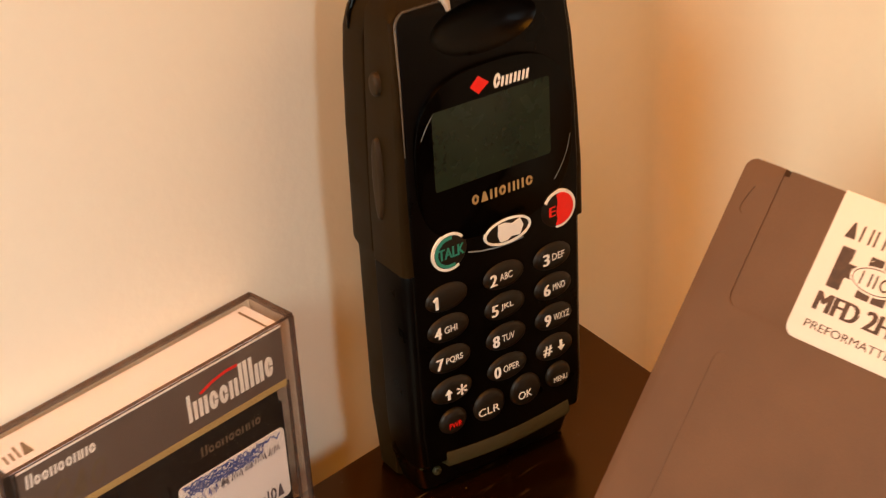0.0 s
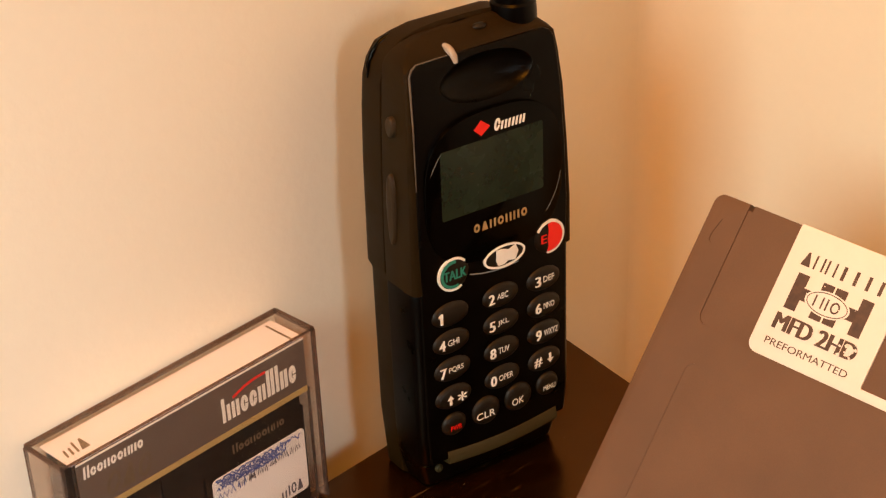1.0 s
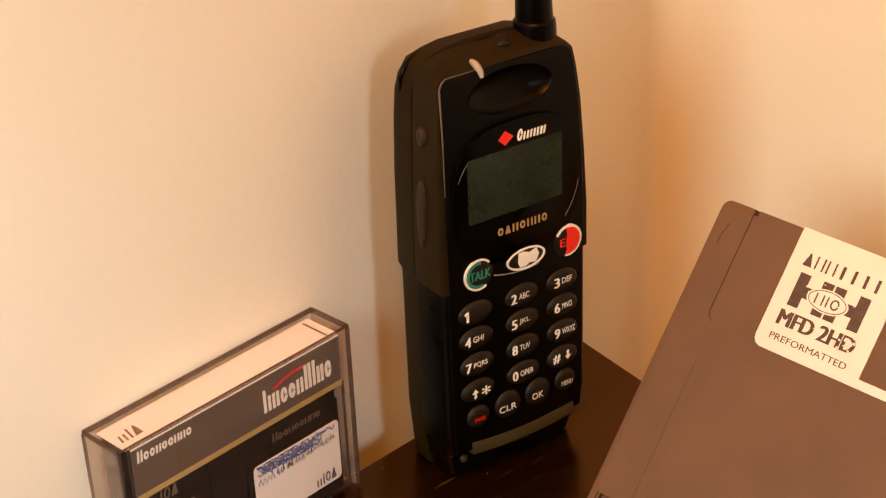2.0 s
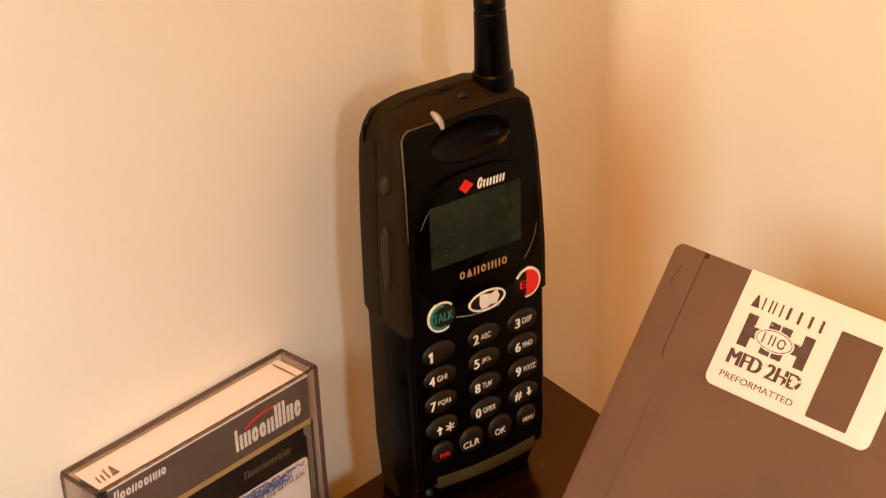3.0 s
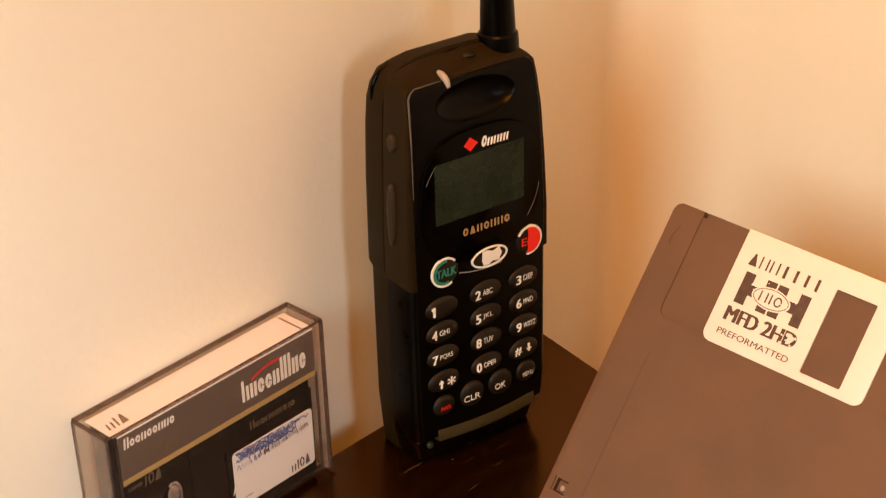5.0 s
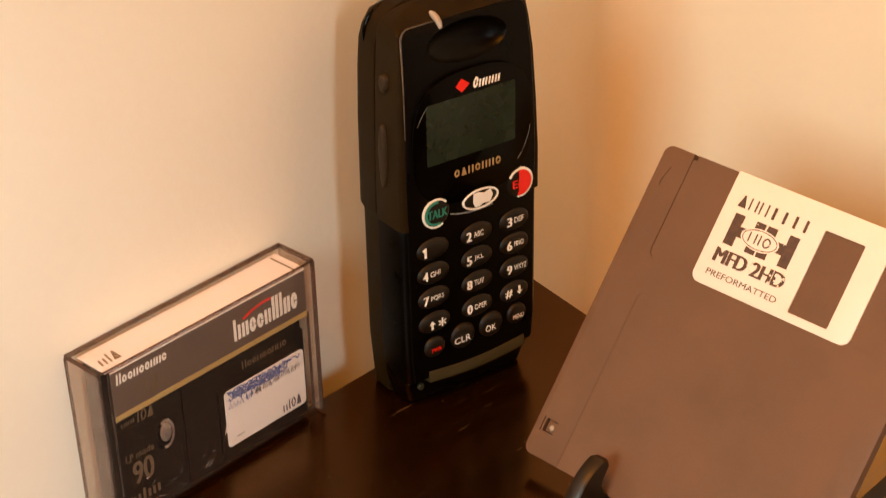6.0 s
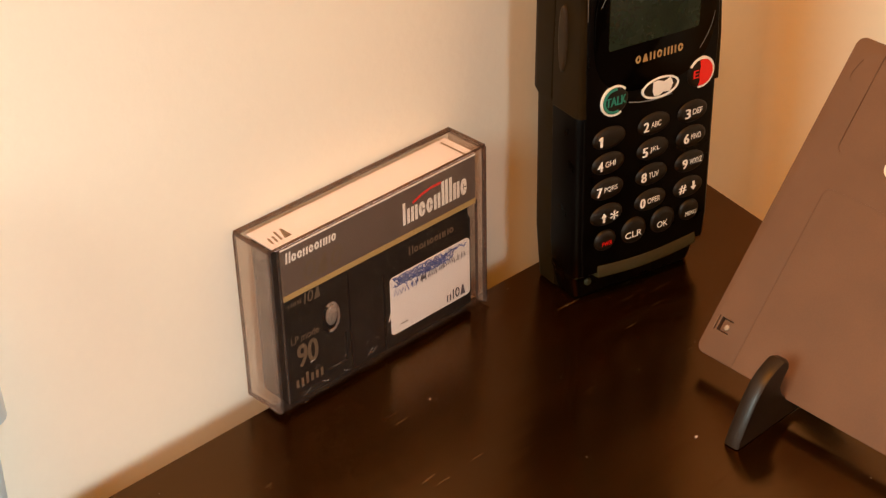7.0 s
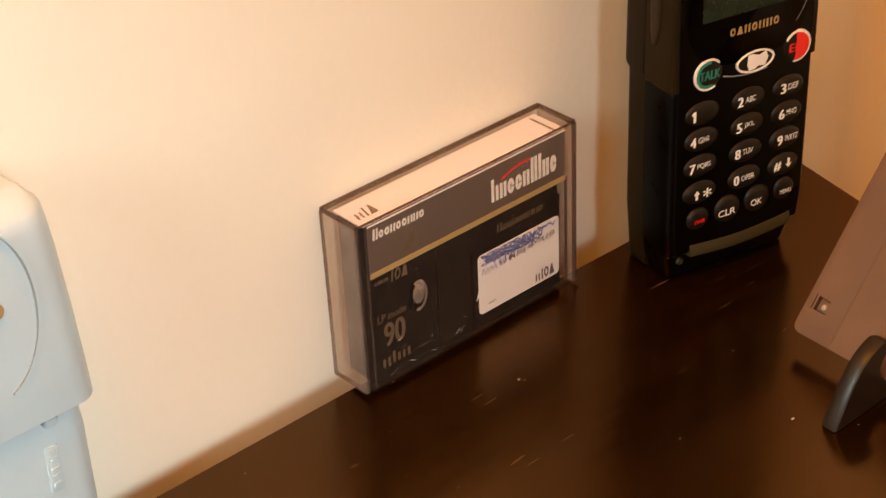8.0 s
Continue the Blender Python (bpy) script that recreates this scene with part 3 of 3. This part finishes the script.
for word, cx, cz, rx, rz, ink in (("PWR", -13.2, -8.0, 3.7, 3.3, INK_RED), ("CLR", -3.2, -8.0, 4.3, 4.1, INK_WHITE), ("OK", 7.0, -7.9, 4.3, 4.1, INK_WHITE), ("MENU", 16.4, -7.6, 3.5, 3.4, INK_WHITE)):
    key = part("function_key", dome(oval(cx, cz, rx, rz), 0.1, 1.7), KEY, phone)
    w = {"PWR": 1.7, "CLR": 2.9, "OK": 1.9, "MENU": 1.9}[word]
    cx -= 0.8 if word in ("CLR", "OK") else 0.0
    part("lettering", lettering(word, cx - w, cx + w, cz - (1.0 if word in ("CLR", "OK") else 0.7) - 0.5, cz + (1.0 if word in ("CLR", "OK") else 0.7) - 0.5, -1.7, 0.0), ink, key)

# mouthpiece ledge, its hole and the charging contacts
ledge = bmesh.new()
rings = []
for i in range(13):
    s = i / 12
    x = -15.2 + 34.6 * s
    sag = -1.3 * math.sin(math.pi * s)
    rings.append([(x, -0.35, -16.2 + sag), (x, -1.1, -18.6 + sag), (x, -0.9, -19.6 + sag), (x, 3.0, -20.4 + sag), (x, 3.0, -16.0 + sag)])
part("mouthpiece_ledge", skin(ledge, rings), OLIVE, phone, "olive-brown curved ledge")
part("microphone_hole", slab(oval(4.0, -22.6, 0.7, 0.9, 12), 2.7, 3.4), SILVER_DARK, phone)
part("contact", dome(oval(-16.2, -22.4, 1.1, 1.2, 14), 3.0, 0.9), OLIVE, phone, "scuffed contact stud")
part("contact", dome(oval(-20.6, -19.4, 0.5, 0.6, 10), 2.4, 0.6), OLIVE, phone)

# ---- cassette in its clear case, leaning back a little ----
CASE = pose(0, 0, 0, 1.6 * -1, 0, 0)
W, D, H = 74.9, 14.4, 51.9
case = thing("cassette_case", CASE, "clear plastic video cassette case with printed card, standing against the wall", "cassette case")


def sheet(x0, y0, z0, x1, y1, z1, bevel=0.35):
    return cube(x0, y0, z0, x1, y1, z1, bevel=bevel, seg=2)


def clear(name, bm, mat, label=""):
    ob = part(name, bm, mat, case, label)
    ob.visible_shadow = False
    return ob


clear("front_panel", sheet(-0.6, 0, 2.2, W - 0.4, 0.9, H - 0.5), CLEAR, "clear front panel, slightly scuffed")
clear("back_panel", sheet(-1.0, D - 1.0, 0.8, W - 0.2, D, H - 0.4), CLEAR)
clear("top_panel", sheet(-0.8, 0.9, H - 1.0, W - 0.4, D - 0.2, H, 0.3), CLEAR)
clear("bottom_panel", sheet(2.0, 1.6, 0.0, W - 0.6, D - 0.4, 1.0, 0.3), CLEAR)
clear("side_panel", sheet(-1.2, 0.7, 1.4, -0.1, D - 0.4, H - 0.6), FROST, "hazy clear side")
clear("side_panel", sheet(W - 1.1, 0.7, 0.8, W, D - 0.4, H - 0.6), FROST, "hazy clear side")


def rod(name, a, b, r, mat=CLEAR_EDGE):
    return clear(name, tube([a, b], [r, r], 10), mat)


for a, b, r in (((-0.6, D - 0.5, H - 0.5), (W - 0.6, D - 0.5, H - 0.5), 0.75), ((-0.6, 0.6, H - 0.5), (-0.6, D - 0.6, H - 0.5), 0.6), ((W - 0.6, 0.6, H - 0.6), (W - 0.6, D - 0.6, H - 0.6), 0.75), ((-0.5, D - 0.6, 1.4), (-0.9, D - 0.6, H - 0.8), 0.45),
                ((W - 0.5, 0.5, 1.0), (W - 0.5, 0.5, H - 0.8), 0.65), ((-0.3, 0.5, 2.6), (-0.4, 0.5, H - 0.8), 0.4), ((-0.4, 0.5, H - 0.5), (W - 0.6, 0.5, H - 0.5), 0.35), ((-0.4, D - 0.6, 1.3), (-0.2, 0.8, 2.0), 0.5), ((2.2, 0.6, 2), (2.2, 0.6, H - 1.5), 0.35),
                ((W - 2.6, 1.6, 2), (W - 2.6, 1.6, H - 17), 0.4)):
    rod("moulded_edge", a, b, r)
clear("hinge", tube([(-1.4, 4.2, 49.4), (1.6, 4.2, 49.0)], [1.3, 1.3], 18), CLEAR)
clear("hinge", tube([(W - 1.6, 4.2, 49.0), (W + 0.25, 4.2, 49.0)], [1.3, 1.3], 18), CLEAR)
clear("thumb_stop", tube([(-1.4, 13.4, 24.2), (0.6, 13.4, 24.2)], [0.5, 0.5], 10), CLEAR)
clear("foot_stud", tube([(W - 0.4, 0.1, 1.6), (W + 0.5, 0.1, 1.6)], [0.6, 0.6], 10), CLEAR)

rng = random.Random(21)
for k in range(14):
    x, z = rng.uniform(6, 36), rng.uniform(3, 14)
    a = rng.uniform(-0.5, 0.9)
    n = rng.uniform(0.8, 2.6)
    clear("scuff", ribbon([(x, z), (x + n * math.cos(a), z + n * math.sin(a))], rng.uniform(0.08, 0.25), -0.03, 0.02), SCUFF)
card = part("inlay_card", cube(3.4, 1.35, 34.4, 71.8, 1.6, 49.8), CARD_GREY, case, "taupe printed card flap")
spine = part("card_spine", cube(2.2, 1.7, 49.9, 71.8, 13.0, 50.15), CARD_WHITE, case, "pinkish white card spine")
part("edge_line", cube(3.4, 1.25, 34.3, 71.8, 1.34, 35.9), CARD_GOLD, card, "gold edge line", False)
part("top_line", cube(3.4, 1.25, 49.3, 71.8, 1.34, 49.8), INK_WHITE, card, "", False)
part("white_mark", mark("Poopooppo", 4.8, 21.8, 45.0, 48.2, 1.30, 0.30, 0.08), INK_WHITE, card)
part("outline_mark", mark("OVO", 9.6, 23.0, 37.2, 43.0, 1.31, 0.16, 0.25), TAPE_GREY, card)
part("white_mark", mark("Ttpoop", 44.6, 58.8, 38.7, 45.4, 1.29, 0.34), INK_WHITE, card)
part("white_mark", mark("PTpo", 58.9, 68.8, 38.7, 46.2, 1.29, 0.36), INK_WHITE, card)
part("red_swoosh", ribbon([(48.5, 44.3), (52, 45.6), (55.5, 46.2), (59, 46.2)], 0.7, 1.24, 0.05), INK_RED, card)
part("grey_mark", mark("ttTV", 3.4, 10.4, 4.6, 8.8, 0, 0.22, 0.2), TAPE_GREY, spine).matrix_local = Matrix.Translation((0, 0.0, 0.05025)) @ pose(0, 0, 0, -90, 0, 0)
part("grey_line", cube(68.8, 2.6, 50.16, 69.4, 11.8, 50.22), TAPE_GREY, spine, "", False)

tape = thing("video_cassette", CASE, "black mini video cassette with white handwritten label, inside its case", "cassette")
body = carve(cube(3.2, 2.0, 1.6, 70.6, 12.8, 49.4, bevel=0.5), [cube(15.6, 1.0, 5.6, 24.0, 2.9, 15.0), cube(69.4, 1.0, 30.0, 72.0, 14.0, 50.0)])
part("shell", body, TAPE_BLACK, tape, "black cassette shell")
hub = part("reel_window", slab(oval(18.7, 22.0, 3.1, 4.9, 28), 1.75, 2.6, 0.4), GLOSS_BLACK, tape, "clear window over a grey hub")
# crescent reflection in the reel window, drawn as a grey stroke
part("window_glint", ribbon(arc(18.9, 22.2, 2.5, 4.2, -110, 120, 18), 0.8, 1.60, 0.2), HUB_AND_GLINT, hub)
part("hub_ring", dome(oval(18.9, 22.8, 1.9, 3.0, 24), 1.68, 0.5), HUB_AND_GLINT, hub)
part("hub_boss", dome(oval(19.0, 24.2, 1.0, 1.4, 14), 1.75, 0.3), HUB_AND_GLINT, hub)
part("door_line", cube(25.2, 1.9, 2.4, 25.6, 2.1, 33.0), GLOSS_BLACK, tape, "", False)
part("door_line", cube(37.2, 1.9, 2.4, 38.0, 2.1, 26.0), GLOSS_BLACK, tape, "", False)
part("format_mark", mark("TOV", 10.0, 16.0, 30.2, 33.6, 1.90, 0.20, 0.1), TAPE_GREY, tape)
part("format_mark", mark("ptpt", 5.0, 9.6, 31.2, 32.8, 1.90, 0.24), TAPE_GREY, tape)
part("lettering", lettering("LP mode", 5.2, 14.6, 19.6, 21.8, 1.95), TAPE_GREY, tape)
part("lettering", lettering("90", 6.9, 14.0, 11.6, 18.6, 1.95, 0.2), TAPE_GREY, tape, "brownish play time print")
part("small_print", bars("xxXxxx", 5.6, 15.6, 5.6, 9.2, 1.92, 0.1, 0.5), TAPE_GREY, tape)
part("small_print", mark("Poopooppo", 47.0, 64.0, 28.2, 30.8, 1.90, 0.24), TAPE_GREY, tape)
sticker = part("label", slab(rounded(39.8, 5.4, 69.8, 24.0, 1.3, 4), 1.82, 2.0), STICKER, tape, "white paper label scribbled over in blue")
rng = random.Random(4)
part("torn_corner", slab([(38.9, 10.5), (39.9, 11.6), (39.9, 13.6)], 1.83, 1.98), STICKER, sticker, "", False)
for k in range(6):
    z, n = 23.0 - k * 0.5, rng.randint(70, 95)
    x0, x1 = 40.4 + rng.uniform(0, 2.0), 69.0 - k * rng.uniform(1.0, 4.0)
    pts = [(x0 + (x1 - x0) * i / n + rng.uniform(-0.5, 0.5), min(23.7, z - 0.8 * (i / n - 0.5) + rng.gauss(0, 0.42))) for i in range(n)]
    part("pen_scribble", ribbon(pts, 0.34, 1.77 - k * 0.004, 0.03), PEN_BLUE, sticker)
for k, (x0, x1) in enumerate(((41.0, 46.5), (47.4, 50.0), (51.0, 53.0), (54.0, 57.0), (58.0, 60.0), (60.8, 64.0), (64.8, 68.0))):
    n = 9
    part("pen_writing", ribbon([(x0 + (x1 - x0) * i / (n - 1), 18.6 + 0.12 * k + (1.3 if i % 2 else -1.0) * rng.uniform(0.4, 1.2)) for i in range(n)], 0.32, 1.75, 0.05), PEN_BLUE if k < 2 else PEN_BLACK, sticker)
part("format_mark", mark("ttTOV", 60.4, 68.0, 6.4, 9.6, 1.76, 0.22), PEN_BLACK, sticker)
part("faint_print", bars("xxx", 43.0, 46.0, 7.6, 8.3, 1.78, 0.03, 0.6), TAPE_GREY, sticker)

# ---- floppy disk on a plate stand; u along its top edge, v down its face ----
DISK = Matrix(((-0.013, 0.780, 0.626, 0.1521), (-1.0, -0.010, -0.009, -0.0618), (-0.001, -0.626, 0.780, 0.0797), (0, 0, 0, 1)))
DISK = DISK.to_quaternion().to_matrix().to_4x4()
DISK.translation = (0.1521, -0.0618, 0.0797)
disk = thing("floppy_disk", DISK, "brown-grey floppy disk with white metal shutter, leaning on a black stand", "floppy disk")
plate = slab(rounded(-0.9, -93.7, 90.2, 0.5, (2.4, 2.4, 4.0, 2.6), 6), 0, 3.3, 0.3)
cut = [slab(rounded(8.6, -30.4, 82.0, 4.0, (2.6, 2.6, 0.3, 0.3), 5), -1.0, 0.4), slab(rounded(11.2, -99.0, 83.5, -39.6, (0.3, 0.3, 2.4, 2.4), 5), -1.0, 0.15),
       cube(8.6, -1.0, -1.0, 9.8, 5.0, 1.0), cube(2.1, -1.0, -86.4, 5.9, 2.0, -82.6), slab([(3.3, -5.2), (2.6, -7.6), (2.1, -9.8), (2.3, -11.0), (3.2, -11.7), (4.4, -11.7), (5.1, -10.6), (4.7, -8.2)], -1.0, 0.28), cube(1.2, -1.0, -86.6, 1.6, 0.5, -82.4)]
part("shell", carve(plate, cut), FLOPPY, disk, "matt brown-grey plastic shell")
part("spring_notch", cube(9.9, 0.5, -0.8, 12.4, 2.4, 0.4, bevel=0.2), OLIVE, disk)
tab = part("write_protect_tab", cube(2.5, 0.9, -86.2, 5.6, 1.8, -82.8, bevel=0.2), FLOPPY, disk)
part("dimple", dome(oval(4.3, -84.8, 0.8, 0.9, 14), 1.0, 0.5), LIGHT_PIPE, tab)
gate = slab(rounded(23.3, -31.2, 72.4, 0.8, (2.6, 2.6, 0.3, 0.3), 5), -0.12, 0.42, 0.1)
gate = carve(gate, [cube(53.4, -2, -28.9, 65.4, 2, -5.3, bevel=0.4)])
gate_ob = part("shutter", gate, SHUTTER, disk, "white lacquered sliding shutter with printed lettering")
part("shutter_fold", cube(23.3, -0.1, 0.52, 72.4, 3.5, 0.82, bevel=0.1), SHUTTER, disk)
f = -0.14
for k, cell in enumerate("VPPTTTT"):
    part("mark_bar", mark(cell, 26.8 + k * 3.29, 29.8 + k * 3.29, -8.2, -4.8, f - 0.02, 0.16), INK_BROWN, gate_ob)
part("bold_mark", mark("P", 26.8, 38.6, -18.9, -10.0, f - 0.03, 0.26), INK_BROWN, gate_ob)
part("bold_mark", mark("P", 37.2, 49.0, -18.9, -10.0, f - 0.03, 0.26), INK_BROWN, gate_ob)
part("bold_mark", cube(30.4, f - 0.02, -16.0, 45.0, f + 0.03, -13.0), INK_BROWN, gate_ob, "", False)
part("oval_mark", slab(oval(37.6, -14.6, 5.9, 3.0, 32), f - 0.07, f), SHUTTER, gate_ob)
part("oval_line", ribbon(arc(37.6, -14.6, 5.3, 2.55, 0, 360, 36), 0.22, f - 0.10, 0.03), INK_BROWN, gate_ob)
part("oval_strokes", mark("PTO", 33.9, 41.2, -16.0, -13.2, f - 0.11, 0.15), INK_BROWN, gate_ob)
rng = random.Random(8)
for k in range(16):
    cx, cz = rng.choice(((47.4, -22.6), (47.4, -22.6), (44.4, -22.9), (38.0, -21.8))) if k else (47.8, -23.0)
    cx, cz, r = cx + rng.gauss(0, 1.0), cz + rng.gauss(0, 1.0), rng.uniform(0.15, 0.5)
    part("worn_patch", slab([(cx + r * rng.uniform(0.5, 1.4) * math.cos(a), cz + r * rng.uniform(0.5, 1.4) * math.sin(a)) for a in (0, 0.9, 1.8, 2.7, 3.6, 4.5, 5.4)], f - 0.30 - 0.002 * k, f), SHUTTER, gate_ob)
for k in range(9):
    cx, cz, r = rng.uniform(28, 48), rng.uniform(-18.6, -10.4), rng.uniform(0.1, 0.28)
    part("worn_patch", slab([(cx + r * rng.uniform(0.5, 1.4) * math.cos(a), cz + r * rng.uniform(0.5, 1.4) * math.sin(a)) for a in (0, 1.2, 2.4, 3.6, 4.8)], f - 0.06, f), SHUTTER, gate_ob)
part("lettering", lettering("MFD 2HD", 27.0, 49.2, -24.2, -20.2, f, 0.28), INK_BROWN, gate_ob, "bold brown lettering, partly rubbed off")
part("lettering", lettering("PREFORMATTED", 27.0, 49.2, -28.2, -26.5, f), INK_BROWN, gate_ob, "thin brown lettering")

# ---- plate stand: two side frames that hook the disk's lower edge, and a cross bar ----
stand = thing("plate_stand", pose(0, 0, 0), "small black lacquered plate stand holding the disk", "plate stand")


def side_frame(y):
    bm = bmesh.new()
    outer = [(74.0, 0.3), (74.8, 3.0), (77.0, 7.4), (79.5, 12.0), (82.4, 16.0), (85.0, 18.0), (88.0, 19.4), (90.8, 19.9), (92.8, 19.0), (93.3, 17.2), (91.6, 15.0), (90.4, 12.4), (91.6, 9.2), (94.6, 6.0), (99.0, 4.4), (104.0, 8.0), (150.0, 64.0), (154.0, 64.5), (154.6, 61.0), (112.0, 6.6), (120.0, 4.0), (165.0, 3.6), (166.0, 0.3)]
    rings = []
    for off, dy in ((0.5, -2.2), (0.0, -1.4), (0.0, 1.4), (0.5, 2.2)):
        rings.append([(x, y + dy, z) for x, z in (outer if not off else [(px + (0.4 if px < 90 else -0.4), max(0.3, pz - 0.3)) for px, pz in outer])])
    return skin(bm, rings)


for y in (-88.0, -141.5):
    part("side_frame", side_frame(y), EASEL, stand)
part("cross_bar", tube([(128.0, -141.5, 3.0), (128.0, -88.0, 3.0)], [1.8, 1.8], 12), EASEL, stand)

# ---- silver-grey folding phone at the shelf's far end ----
SIDE = pose(-0.0790, -0.008, 0.0)
grey_phone = thing("folding_phone", SIDE, "closed silver-grey folding phone standing upright on the shelf", "phone")


def hull(stations, n=7):
    bm = bmesh.new()
    return skin(bm, [[(x, y, v) for x, y in rounded(u0, f, u1, b, (rf, rf, rb, rb), n)] for v, u0, u1, f, b, rf, rb in stations])


part("lid", hull([(49.2, -46.0, -1.4, 1.2, 9.0, 3.0, 2.0), (49.8, -46.8, -0.4, 0.3, 9.6, 5.0, 2.0), (52, -46.9, -0.1, 0, 9.8, 6.6, 2.0), (70, -46.2, -1.4, -0.4, 9.8, 7.0, 2.4), (88, -44.8, -2.8, 0.1, 9.8, 7.0, 2.6), (95.0, -44.0, -3.6, 0.6, 9.8, 6.8, 2.6),
                  (97.6, -43.6, -4.0, 1.1, 9.8, 6.4, 2.6), (98.8, -43.0, -4.6, 2.0, 9.8, 5.6, 2.2), (99.4, -42.2, -5.4, 3.2, 9.8, 4.4, 2.0), (101.4, -40.6, -7.0, 8.6, 9.8, 0.5, 0.4)]), SILVER, grey_phone, "silver-grey lid with an oval seam")
part("body", hull([(0, -45, -3.0, 6, 17, 3, 2), (1.5, -46, -1.8, 4.6, 18, 4.5, 3), (20, -46, -1.9, 3.4, 20, 5.5, 3.5), (40, -45.6, -2.2, 3.2, 20, 5.5, 3.5), (47, -44.8, -3.0, 3.4, 20, 5.0, 3.5), (49.4, -44.2, -3.6, 3.8, 20, 4.5, 3.5),
                   (90, -43.6, -4.4, 10.0, 20, 1.0, 3.5), (99.4, -42.0, -6.0, 10.0, 20, 1.0, 3.5), (101.0, -40.6, -7.2, 10.0, 19.4, 0.8, 3.5), (102.0, -38.0, -10.0, 13.0, 18.4, 1.0, 2.0)]), SILVER, grey_phone)
part("seam", ribbon(arc(-23.1, 80.5, 11.6, 20.5, -75, 110, 30), 0.5, -0.66, 1.4), SILVER, grey_phone, "raised oval seam")
part("seam", ribbon([(x, z) for x, z in arc(-23.5, 80.5, 11.6, 20.5, -75, 110, 30)], 0.35, -0.62, 1.4), SILVER_DARK, grey_phone)
part("hinge_bump", dome(oval(-12.2, 47.2, 2.0, 1.6, 18), 3.4, 1.4), SILVER, grey_phone)
plate_ob = part("raised_strip", slab(rounded(-14.6, 28.0, -11.2, 40.6, 0.6, 3), 2.9, 3.6, 0.25), SILVER, grey_phone)
for k in range(5):
    part("embossed_bar", slab(rounded(-13.8, 29.4 + k * 2.2, -12.0, 30.6 + k * 2.2, 0.2, 2), 2.65, 3.0, 0.1), SILVER, plate_ob)
part("lens_mark", dome(oval(-20.6, 81.4, 1.6, 1.8, 20), -0.45, 0.5), INK_GOLD, grey_phone, "small yellowish round mark")

# ---- dust on the shelf ----
bm = bmesh.new()
rng = random.Random(11)
for k in range(70):
    x, y = rng.uniform(-50, 160), rng.uniform(-150, 2)
    r = rng.uniform(0.06, 0.17) * (1.8 if k % 17 == 0 else 1)
    a = rng.uniform(0, 3.14)
    c, s = math.cos(a) * r * rng.uniform(1, 2.2), math.sin(a) * r
    pts = [(x + c, y + s), (x - s * 0.7, y + c * 0.5), (x - c, y - s), (x + s * 0.7, y - c * 0.5)]
    v = [bm.verts.new((px, py, 0.01)) for px, py in pts]
    t = bm.verts.new((x, y, 0.01 + r * 0.7))
    for i in range(4):
        bm.faces.new((v[i], v[(i + 1) % 4], t))
rbox(bm, 71.0 - 0.45, -79.6, 0.01, 71.0 + 0.45, -79.1, 0.5, 0.15)
tagged(new("dust", mesh_of("dust", bm, DUST)), "pale dust specks scattered over the dark shelf", "dust", kind="stuff")
